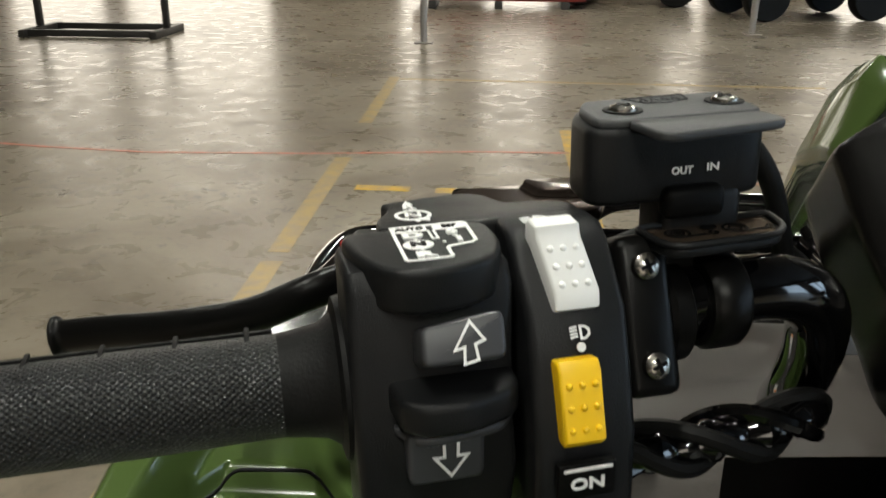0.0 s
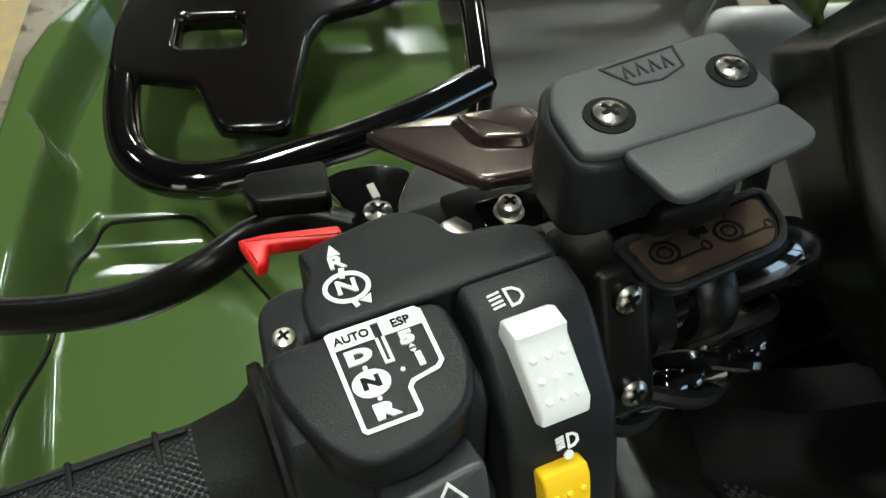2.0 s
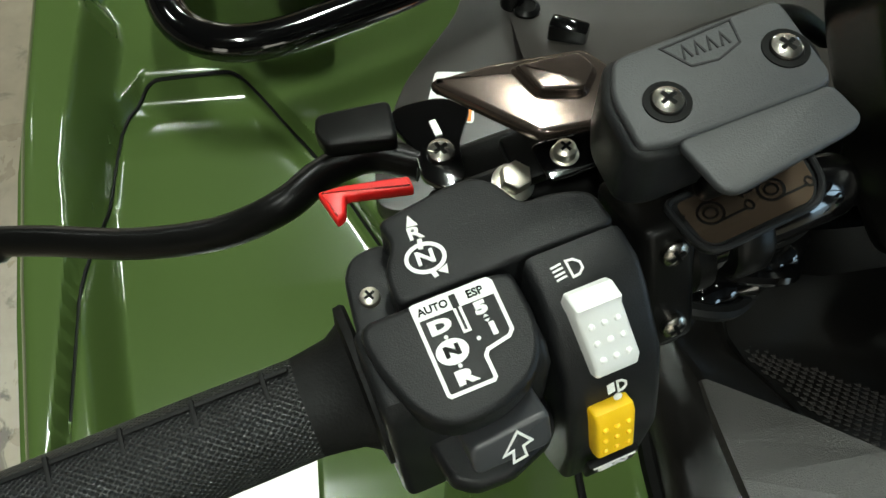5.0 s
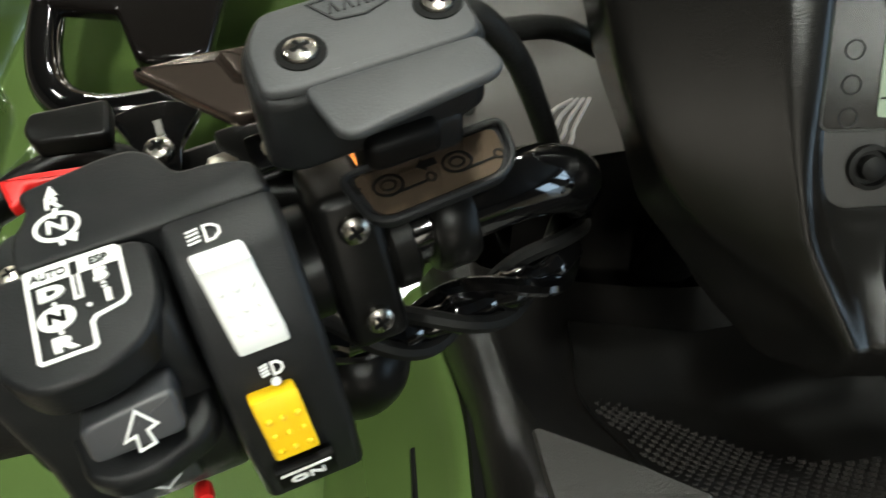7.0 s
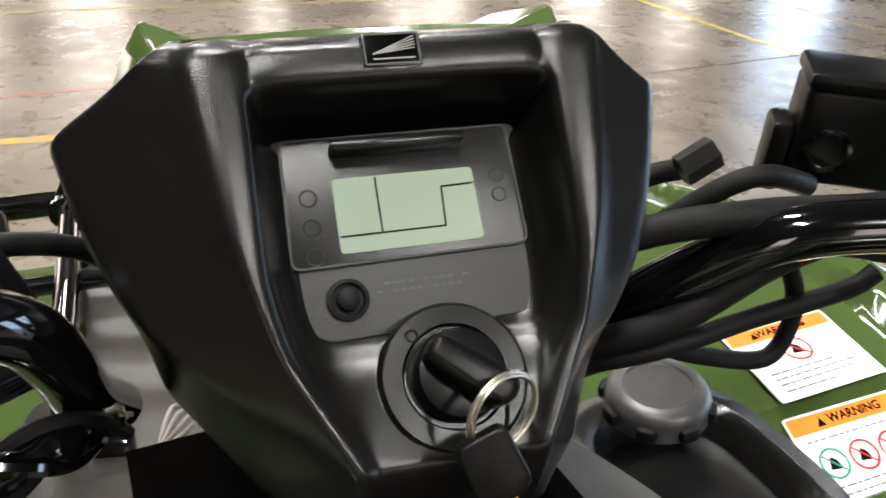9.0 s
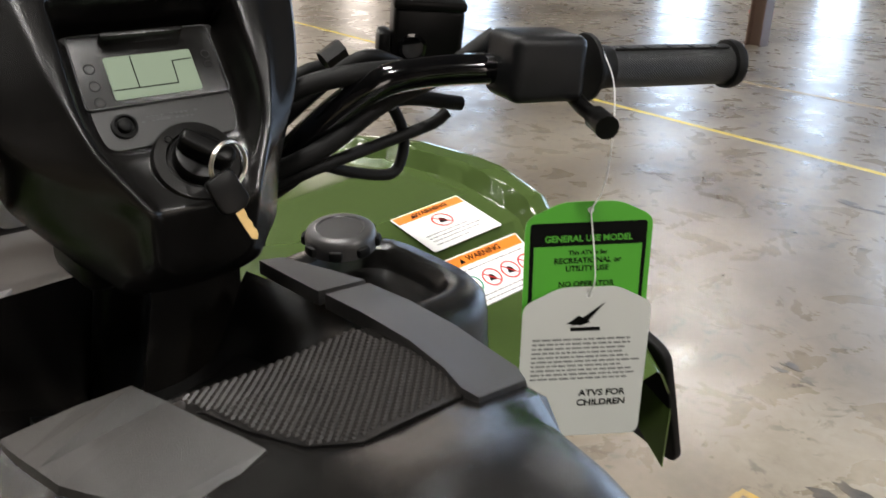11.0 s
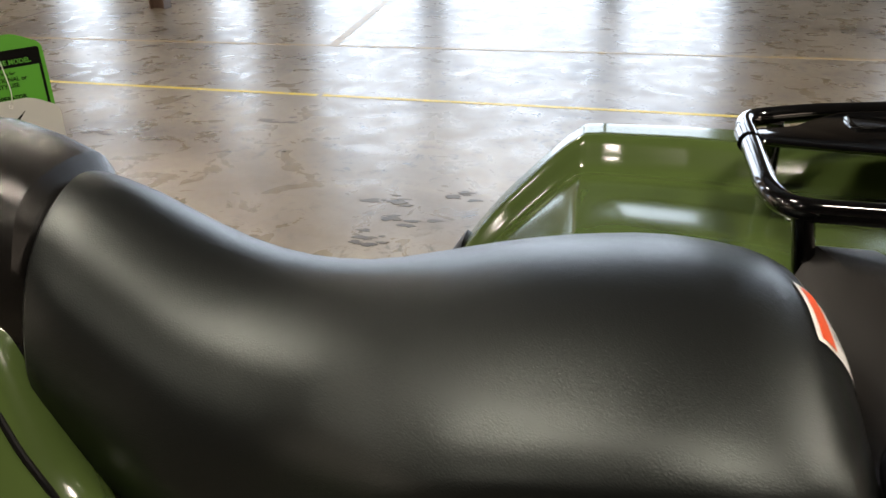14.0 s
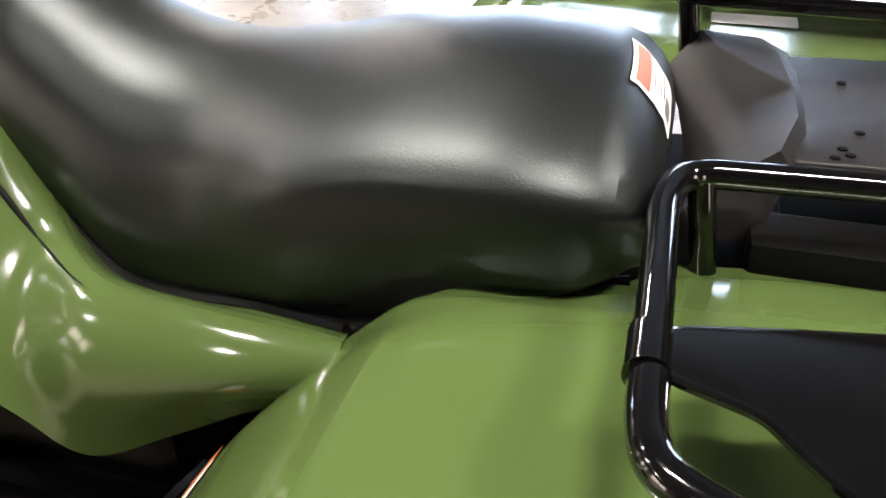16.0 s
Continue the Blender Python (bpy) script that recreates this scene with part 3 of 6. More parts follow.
# shift buttons
BTN = HM @ pose(.0292, -.0385, .0280, 62, 0, 0)
up_btn = part("shift_up_button", put(prism(rounded([(-.0120, -.0062), (.0120, -.0060), (.0125, .0068), (.0095, .0074), (-.0118, .0050)], .003), -.014, .0050, .0016, 3), BTN), M_BUTTON, housing, "dark grey up-shift button")
part("arrow_print", put(stroke([(-.0025, -.0072), (.0028, -.0062), (.0022, -.0008), (.0058, .0004), (.0010, .0072), (-.0056, -.0022), (-.0018, -.0014)], .0010, closed=True), BTN @ pose(.0014, -.0006, .0051) @ Matrix.Diagonal((.76, .80, 1, 1))), M_PRINT, up_btn)
BTN2 = HM @ pose(.0245, -.0350, -.0085, 92, 0, 0)
dn_btn = part("shift_down_button", put(prism(rounded([(-.0115, -.0095), (.0115, -.0095), (.0115, .0090), (-.0115, .0090)], .003), -.010, .0045, .0016, 3), BTN2), M_BUTTON, housing, "dark grey down-shift button")
part("arrow_print", put(stroke([(-.0022, .0060), (.0022, .0060), (.0020, .0), (.0050, .0), (.0, -.0068), (-.0050, .0), (-.0020, .0)], .0009, closed=True), BTN2 @ pose(.0012, 0, .0046)), M_PRINT, dn_btn)


part("button_lip", put(prism(rounded([(.0094, -.0300), (.0115, -.0345), (.0152, -.0405), (.0207, -.0418), (.0402, -.0390), (.0441, -.0362), (.0475, -.0300)], .004), -.0040, -.0005, .0012, 2), HM), M_BUTTON, dn_btn, "curved grey lip of the button")
part("housing_pin", put(lathe([(.0030, 0), (.0032, .004), (.0026, .006), (0, .0062)], 16), HM @ pose(.0300, -.0290, -.0470, 70, 0, 0)), M_RED, housing, "small red plastic pin")


def rocker(name, profile, u0, u1, skew, material, label, bumps, v0):
    bm = side_profile(profile, u0, u1, .0011)
    for v in bm.verts:
        v.co.x += skew * (v0 - v.co.y)
    ob = part(name, put(bm, HM), material, housing, label)
    (va, wa), (vb, wb) = bumps
    d = Vector((0, vb - va, wb - wa))
    nrm = Vector((0, d.z, -d.y)).normalized()
    nrm = nrm if nrm.z > 0 or nrm.y < 0 and abs(nrm.y) > abs(nrm.z) else -nrm
    um = (u0 + u1) / 2
    for i in (-1, 0, 1):
        for f in (.16, .5, .84):
            p = Vector((um + i * .0040 + skew * (v0 - (va + d.y * f)), va, wa)) + d * f
            part("grip_bump", put(lathe([(.0011, -.0004), (.0010, .0004), (.0006, .0008), (0, .0009)], 10, m=axes(p, (1, 0, 0), nrm)), HM), material, ob)
    return ob


rocker("light_switch", [(-.0150, .044), (-.0152, .0528), (-.0170, .0546), (-.0222, .0536), (-.0229, .0502), (-.0345, .0370), (-.0352, .032), (-.030, .028)], .0552, .0692, .17, M_WHITE, "white headlight rocker switch with raised dots", ((-.0236, .0494), (-.0346, .0370)), -.0155)
rocker("stop_switch", [(-.034, .006), (-.0385, .0185), (-.0425, .0195), (-.0448, .0165), (-.0500, -.0035), (-.0480, -.0060), (-.040, -.004)], .0560, .0690, .10, M_YELLOW, "yellow engine stop rocker switch with raised dots", ((-.0452, .0160), (-.0499, -.0030)), -.0385)


def lamp_icon(m, s=1.0):
    bm = join(stroke([(.0012 * s, .0026 * s), (.0012 * s, -.0026 * s), (.0032 * s, -.0024 * s), (.0048 * s, -.0010 * s), (.0048 * s, .0010 * s), (.0032 * s, .0024 * s)], .0007, closed=True), *[stroke([(-.0036 * s, y * s), (-.0003 * s, y * s + .0004)], .0006) for y in (-.0020, -.0007, .0007, .0020)])
    return put(bm, m)


part("light_mark", lamp_icon(HM @ pose(.0600, -.0085, .0508)), M_PRINT, housing, "white headlight mark")
part("light_mark", lamp_icon(HM @ pose(.0645, -.0378, .0256, 58, 0, 0), .7), M_PRINT, housing, "white headlight mark")
part("mark_dot", put(lathe([(.0014, 0), (.0014, .0004)], 12), HM @ pose(.0650, -.0396, .0218, 64, 0, 0)), M_PRINT, housing)
flap = part("stop_label_flap", put(box(.018, .003, .012, (.064, -.0495, -.0165), .0008), HM), M_INK, housing, "black flap with white marking")
part("flap_line", put(box(.015, .0006, .0009, (.064, -.0512, -.0120)), HM), M_PRINT, flap, smooth=False)
part("flap_word", words("ON", .0038, HM @ pose(.064, -.0512, -.0172, 90, 0, 0), 1.3, .0003), M_PRINT, flap)

# grip, collar and flange
def grip(m, length=.125, name="rubber_grip"):
    bm = bmesh.new()
    uvl = bm.loops.layers.uv.new("UVMap")
    nu, na = 40, 40
    rows = []
    for i in range(nu + 1):
        f = i / nu
        r = .0165 + .0012 * math.sin(f * math.pi) * .3
        rows.append([bm.verts.new((-.020 - f * (length - .020), r * math.cos(2 * math.pi * k / na), r * math.sin(2 * math.pi * k / na))) for k in range(na)])
    for i in range(nu):
        for k in range(na):
            f = bm.faces.new((rows[i][k], rows[i][(k + 1) % na], rows[i + 1][(k + 1) % na], rows[i + 1][k]))
            for lp, (a, b) in zip(f.loops, ((i, k), (i, k + 1), (i + 1, k + 1), (i + 1, k))):
                lp[uvl].uv = (a / nu * (length - .02), b / na * 2 * math.pi * .0165)
    bmesh.ops.transform(bm, matrix=m, verts=bm.verts)
    g = part(name, bm, M_KNURL, atv, "black rubber handlebar grip with diamond knurling")
    turn = pose(0, 0, 0, 0, 90, 0)
    part("grip_collar", lathe([(.0165, -.021), (.0172, -.016), (.0185, -.008), (.0215, -.0035), (.0265, -.0025), (.0270, 0), (.0262, .0012), (.012, .0015)], 36, m=m @ turn), M_RUBBER, g, "smooth flared rubber collar")
    part("grip_end", lathe([(.011, -length - .006), (.0195, -length - .006), (.0205, -length - .002), (.0200, -length + .003), (.0166, -length + .004)], 32, m=m @ turn), M_RUBBER, g)
    part("grip_ridge", put(box(length - .03, .0016, .0022, (-.022 - (length - .03) / 2, .0085, .0148), .0004), m), M_RUBBER, g)
    for k in range(5):
        part("grip_tick", put(box(.0016, .010, .0022, (-.030 - k * .022, .0055, .0156), .0004, m=None), m), M_RUBBER, g)
    return g


grip(HM)

# brake lever, parking lock, red button and cover
part("brake_lever", put(tube(spline([(.046, .070, .0), (.030, .080, .001), (.012, .080, .0), (-.006, .074, -.001), (-.030, .078, -.0075), (-.060, .090, -.0125), (-.090, .108, -.0175), (-.108, .118, -.0205), (-.114, .1205, -.0215)], 6), lambda f: .0056 if f < .9 else .0056 + .0018 * min(1, (f - .9) * 12), 14), HM @ Matrix.Diagonal((1, 1, 1.4, 1))), M_BLACK, atv, "long black brake lever with a ball end")
lock = part("parking_lock_lever", put(prism(rounded([(.0135, .087), (.0165, .0945), (.0430, .0905), (.0400, .0735), (.0155, .0800)], .003), .008, .0165, .0018, 3), HM), M_BLACK, atv, "black parking lock tab")
part("lock_bracket", put(prism(rounded([(.040, .0900), (.0480, .0925), (.0620, .0905), (.0720, .0830), (.0610, .0690), (.0580, .0545), (.0500, .0520), (.0430, .0600), (.0450, .0740)], .004), .0035, .0075, .0008), HM), M_GLOSS, lock)
screw("lock_screw", .0052, HM @ pose(.0532, .0670, .0085), M_SCREW, lock, "steel cross-head screw", h=.004)
part("lock_slot", put(box(.0025, .007, .001, (.0555, .0775, .008)), HM), M_CHROME, lock)
part("reverse_button", put(prism(rounded([(.0062, .0580), (.0086, .0452), (.0120, .0465), (.0142, .0528), (.0360, .0470), (.0360, .0522), (.0150, .0572)], .0012), .0205, .0262, .0014, 2), HM), M_RED, atv, "glossy red reverse release lever")
bolt = part("flange_bolt", put(lathe([(.0072, 0), (.0076, .0012), (.0066, .0020), (.0040, .0022)], 24), HM @ pose(.0704, .0440, .0100, 8, 6, 0)), M_BOLT, atv, "bright zinc flange bolt")
part("bolt_head", put(prism([(.0056 * math.cos(k * math.pi / 3), .0056 * math.sin(k * math.pi / 3)) for k in range(6)], .002, .0076, .0007), HM @ pose(.0704, .0440, .0100, 8, 6, 12)), M_BOLT, bolt)
part("lever_perch", put(join(box(.052, .026, .018, (.078, .060, -.008), .004, 3), box(.034, .030, .012, (.060, .044, -.004), .004, 3), tube([(.050, .058, -.010), (.105, .044, -.012)], .010), box(.040, .020, .006, (.092, .050, .0135), .0015)), HM), M_BLACK, atv, "black cast lever perch")
perch_tab = part("perch_bracket", put(prism(rounded([(.080, .036), (.108, .036), (.108, .050), (.080, .052)], .003), .0155, .0175, .0005), HM), M_GLOSS, atv)
screw("perch_screw", .0040, HM @ pose(.0896, .0440, .0200), M_BOLT, perch_tab, "steel cross-head screw with washer", h=.004)
cover = part("reservoir_cover", put(prism(rounded([(.0535, .0785), (.0765, .0770), (.1078, .0705), (.1135, .0590), (.1040, .0400), (.0790, .0440)], .003), .0290, .0355, .0022, 3), HM), M_BRONZE, atv, "smoky dark metal reservoir cover with a stepped top")
part("cover_step", put(prism(rounded([(.0800, .0720), (.1050, .0680), (.1075, .0590), (.0990, .0510), (.0835, .0570)], .003), .034, .0395, .0020, 3, top=.9), HM), M_BRONZE, cover)

# clamp and bar
bar = part("handlebar", put(tube(spline([(-.01, 0, 0), (.05, 0, .003), (.095, 0, .009), (.130, -.001, .014), (.156, .0, .013), (.174, .004, .002), (.186, .016, -.022), (.196, .036, -.052), (.215, .07, -.085)], 6), .0118, 18), HM), M_GLOSS, atv, "gloss black steel handlebar")
clampb = part("lever_clamp", put(join(
    lathe([(.0160, .080), (.0182, .082), (.0182, .088), (.0162, .090), (.0162, .108), (.0180, .110), (.0180, .116), (.0150, .118)], 26, m=pose(0, .003, .008, 0, 90, 0)),
    put(box(.019, .032, .054, (0, .016, 0), .004, 3), pose(.0990, -.0140, .0155, -23.0, 0, 0)), lathe([(.016, .122), (.0175, .124), (.0175, .134), (.016, .136)], 24, m=pose(0, 0, .012, 0, 90, 0))), HM), M_BLACK, atv, "black clamp round the handlebar")
for w in (.0163, -.0163):
    screw("clamp_screw", .0048, HM @ pose(.0992, -.0140, .0155, -23.0, 0, 0) @ pose(0, -.0004, w, 90, 0, 0), M_SCREW, clampb, "steel cross-head screw", h=.0045)

# winch rocker switch box on the bar
winch = part("winch_switch", put(prism(rounded([(.0830, .0060), (.0840, .0240), (.0910, .0365), (.1480, .0375), (.1470, .0060), (.1400, .0030), (.0900, .0020)], .004), .0480, .0745, .0028, 3), HM), M_SWITCH, atv, "grey and black winch control box with rocker and lid")
part("winch_lid", put(join(
    prism(rounded([(.0855, .0060), (.0865, .0235), (.0925, .0345), (.1460, .0355), (.1450, .0060), (.1400, .0035), (.0960, .0035), (.0900, .0045)], .004), .0735, .0772, .0014, 2),
    prism(rounded([(.0955, .0040), (.0985, -.0135), (.1025, -.0160), (.1415, -.0110), (.1450, -.0080), (.1432, .0040)], .0030), .0735, .0768, .0012, 2)), HM), M_GREYLID, winch, "grey plastic lid with a flared visor")
for u, v in ((.0990, .0155), (.1378, .0185)):
    # black ring on the lid draws the shade of a recess that is not cut
    part("screw_recess_shade", put(lathe([(.0068, .0003), (.0067, .0007), (.0050, .0008), (.0050, .0006)], 24), HM @ pose(u, v, .0770)), M_INK, winch)
    screw("lid_screw", .0047, HM @ pose(u, v, .0777), M_SCREW, winch, "bronze-tinted steel cross-head screw", h=.0028)
MARK = HM @ pose(0, 0, .0773)
part("maker_mark", put(join(stroke([(.1060, .0320), (.1290, .0335), (.1275, .0255), (.1190, .0225), (.1110, .0235)], .0006, closed=True), *[stroke([(.1105 + k * .004, .0262), (.1120 + k * .004, .0305), (.1130 + k * .004, .0262)], .0007) for k in range(4)]), MARK), M_DIM, winch, "dark moulded maker mark")
part("switch_word", words("OUT", .0026, HM @ pose(.1150, .0016, .0590, 90, 0, 0), 1.0), M_PRINT, winch)
part("switch_word", words("IN", .0026, HM @ pose(.1260, .0016, .0595, 90, 0, 0), 1.3), M_PRINT, winch)
part("winch_rocker", put(box(.022, .008, .011, (.119, .0015, .0485), .003, 3), HM), M_INK, winch)
tray = part("switch_tray", put(join(
    prism(rounded([(.1000, .0040), (.1030, -.0120), (.1075, -.0160), (.1430, -.0140), (.1490, -.0080), (.1510, .0060)], .004), .0350, .0385, .0010),
    put(tube([Vector((*p, .0395)) for p in rounded([(.1000, .0040), (.1030, -.0120), (.1075, -.0160), (.1430, -.0140), (.1490, -.0080), (.1510, .0060)], .004)], .0012, 8, closed=True), Matrix.Identity(4)),
    box(.030, .020, .045, (.124, .012, .030), .004, 3)), HM), M_SWITCH, winch, "black tray under the winch rocker")
tan = part("winch_label", put(prism(rounded([(.1035, .0030), (.1055, -.0110), (.1085, -.0138), (.1425, -.0120), (.1470, -.0065), (.1480, .0040)], .003), .0386, .0390), HM), M_TAN, tray, "tan printed winch direction label")
for u in (.1120, .1330):
    part("drum_mark", put(join(stroke(ellipse(u, -.0040, .0042, .0036), .0008, closed=True), stroke(ellipse(u, -.0040, .0022, .0018), .0006, closed=True), stroke([(u, -.0075), (u + .011, -.0068)], .0007), stroke(ellipse(u + .0122, -.0060, .0013, .0016, 10), .0006, closed=True)), HM @ pose(0, 0, .0391)), M_INK, tan)
part("arrow_mark", put(prism([(.1215, -.0010), (.1240, .0015), (.1240, .0003), (.1275, .0003), (.1275, -.0023), (.1240, -.0023), (.1240, -.0035)], 0, .0003), HM @ pose(0, 0, .0391)), M_INK, tan, smooth=False)

# loom and hoses from the left bar to the middle
def hose(name, pts, r, material, label="", m=None, seg=10, per=6):
    return part(name, tube(spline(pts, per), r, seg, m=m), material, atv, label)


LOOM = spline([(.040, .012, -.044), (.080, .010, -.046), (.100, .001, -.047), (.118, -.003, -.046), (.136, -.004, -.044), (.155, -.003, -.044), (.174, .002, -.045), (.194, .022, -.055), (.212, .055, -.080)], 6)
part("cable_loom", tube(LOOM, lambda f: .0068 + .0012 * math.sin(f * 43) + .0008 * math.sin(f * 97), 12, m=HM), M_GLOSS, atv, "black taped cable loom under the bar")
for k in range(3):
    turn_ = [p + Vector((0, .0085 * math.cos(.21 * i + 2.1 * k), .0085 * math.sin(.21 * i + 2.1 * k))) for i, p in enumerate(LOOM)]
    part("control_cable", tube(turn_, .0034, 8, m=HM), M_GLOSS if k % 2 else M_RUBBER, atv, "black wrapped cable")
hose("winch_cable", [(.140, .030, .050), (.152, .030, .060), (.164, .026, .045), (.176, .030, .015), (.188, .036, -.02)], .0042, M_RUBBER, "black winch switch lead", HM)
hose("brake_hose", [(.105, .055, .006), (.140, .070, .010), (.170, .078, .004), (.215, .085, -.012), (.255, .090, -.05)], .0050, M_RUBBER, "black brake hose", HM)
part("hose_fitting", put(tube([(.120, .062, .008), (.150, .0735, .008)], .0032, 12), HM), M_CHROME, atv, "steel brake line fitting")
part("mirror_boss", put(lathe([(0.001, -.034), (.012, -.032), (.021, -.02), (.025, 0), (.0245, .010), (.0225, .020), (.0185, .028), (.0125, .0335), (.006, .0358), (.001, .0362)], 26), pose(-.133, .058, 1.008, 22, 10, 0) @ Matrix.Scale(1.05, 4)), M_BLACK, atv, "black rubber boot under the bar")
for k in range(4):
    hose("thin_wire", [(.022 + .004 * k, .270, .955), (.006 + .003 * k, .253 - .006 * k, .965), (-.003 + .003 * k, .234 - .007 * k, .974), (-.014, .212, .955), (-.020, .20, .91)], .0016, M_STEEL, "thin grey electric wire")

# right half of the bar
RG = axes((.392, -.046, 1.158), (-.945, .32, .03), (0, 0, 1))
grip(RG, .142)
part("handlebar", put(tube(spline([(0.3850, -0.0320, 1.1570), (0.3300, -0.0150, 1.1590), (0.2800, 0.0050, 1.1590), (0.2400, 0.0230, 1.1510), (0.2100, 0.0530, 1.1190), (0.1850, 0.0980, 1.0690), (0.1550, 0.1230, 1.0490)], 6), .0118, 18), Matrix.Identity(4)), M_GLOSS, atv, "gloss black steel handlebar")
thr = part("throttle_housing", put(box(.062, .052, .050, (.046, .004, .004), .008, 3), RG), M_SWITCH, atv, "black throttle housing with a small grey label")
part("throttle_label", put(box(.026, .0008, .018, (.040, -.0225, .001)), RG), mat("grey_label", (0.30, 0.29, 0.27), 0.5, noise_scale=60, noise_mix=0.4, dark=(0.22, 0.21, 0.2)), thr)
part("throttle_word", put(join(*[box(.004, .0006, .004, (.030 + k * .006, -.0226, .0195)) for k in range(4)]), RG), M_PRINT, thr, smooth=False)
screw("throttle_screw", .004, RG @ pose(.060, -.023, -.012, 90, 0, 0), M_SCREW, thr)
part("brake_lever", put(tube(spline([(.372, -.018, 1.150), (.372, -.048, 1.142), (.366, -.070, 1.134), (.362, -.086, 1.130), (.357, -.096, 1.129), (.352, -.104, 1.128)], 6), lambda f: .0062 + .0030 * (f > .55), 12), Matrix.Identity(4)), M_BLACK, atv, "short black brake lever")
res = part("brake_reservoir", put(box(.060, .040, .054, (0, 0, 0), .005, 3), pose(.350, .095, 1.168, 6, 3, -34)), M_BLACK, atv, "black square brake fluid reservoir with a ribbed lid")
part("reservoir_lid", put(box(.062, .042, .009, (0, 0, .029), .003, 2), pose(.350, .095, 1.168, 6, 3, -34)), M_BLACK, res)
part("sight_glass", put(lathe([(.011, 0), (.012, .002), (.0095, .0025), (.009, .001), (0, .001)], 24), pose(.350, .095, 1.168, 6, 3, -34) @ pose(-.013, -.020, -.006, 90, 0, 0)), M_GLOSS, res)
part("reservoir_clamp", put(box(.012, .026, .040, (-.036, -.004, -.016), .004, 2), pose(.350, .095, 1.168, 6, 3, -34)), M_BLACK, res, "cast metal reservoir clamp")
for pts, r in (
    ([(0.3550, 0.0130, 1.1610), (0.2950, 0.0250, 1.1570), (0.2350, 0.0310, 1.1590), (0.1850, 0.0480, 1.1490), (0.1450, 0.0730, 1.1190)], .0075),
    ([(0.3550, 0.0180, 1.1770), (0.3050, 0.0280, 1.1490), (0.2550, 0.0330, 1.1340), (0.2050, 0.0430, 1.1040), (0.1650, 0.0730, 1.0790)], .0075),
    ([(0.3200, 0.0330, 1.1170), (0.3050, 0.0350, 1.1090), (0.2550, 0.0410, 1.0990), (0.2050, 0.0430, 1.0910), (0.1650, 0.0730, 1.0690)], .0050),
    ([(0.3450, 0.0430, 1.1190), (0.2850, 0.0530, 1.1290), (0.2350, 0.0530, 1.1140), (0.1950, 0.0580, 1.0840), (0.1650, 0.0930, 1.0490)], .0062),
    ([(0.2700, 0.0410, 1.1270), (0.2810, 0.0430, 1.1090), (0.2830, 0.0430, 1.0890), (0.2710, 0.0430, 1.0720), (0.2350, 0.0470, 1.0790), (0.2050, 0.0490, 1.0910)], .0046),
    ([(0.2950, 0.0630, 1.1540), (0.2650, 0.0580, 1.1640), (0.2450, 0.0630, 1.1590), (0.2150, 0.0830, 1.1290), (0.1850, 0.1130, 1.0890)], .0055),
    ([(0.2650, 0.1130, 1.1490), (0.2400, 0.1180, 1.1440), (0.2200, 0.1230, 1.1290), (0.1950, 0.1330, 1.0990)], .0060)):
    hose("control_cable", pts, r, M_RUBBER, "thick black control cable")
part("hose_nut", tube([(0.2570, 0.0880, 1.1670), (0.2410, 0.0910, 1.1570)], .0085, 6), M_BLACK, atv, "black hose union nut")

# ---- instrument pod and cowl ----
def frame_of(origin, x, up):
    x = Vector(x).normalized()
    y = (Vector(up) - x * Vector(up).dot(x)).normalized()
    m = Matrix((x, y, x.cross(y))).transposed().to_4x4()
    m.translation = origin
    return m


PM = frame_of((.0877, .0605, 1.1686), (.9936, -.1103, .0249), (.0489, .6178, .7848)) @ Matrix.Scale(.9715, 4)
M_POD = mat("pod_plastic", (0.0042, 0.0039, 0.0036), 0.25, noise_scale=50, noise_mix=0.5, dark=(0.0065, 0.006, 0.0055), bump=0.14, bump_scale=1500, spec=0.36)
M_PLATE = mat("meter_plate", (0.012, 0.0117, 0.0117), 0.44, noise_scale=70, noise_mix=0.5, dark=(0.017, 0.0163, 0.016), bump=0.2, bump_scale=1800)
M_LCD = mat("lcd_glass", (0.235, 0.30, 0.222), 0.32, noise_scale=14, noise_mix=0.25, dark=(0.21, 0.265, 0.20), spec=0.3)
M_BADGE = mat("badge_silver", (0.22, 0.21, 0.2), 0.35, 0.6)
M_BRASS = mat("brass", (0.62, 0.44, 0.2), 0.3, 1.0, noise_scale=90, noise_mix=0.5, dark=(0.4, 0.28, 0.12))


def lerp(table, s):
    t = sorted(table)
    if s <= t[0][0]:
        return t[0][1]
    for (a, va), (b, vb) in zip(t, t[1:]):
        if s <= b:
            return va + (vb - va) * (s - a) / (b - a)
    return t[-1][1]


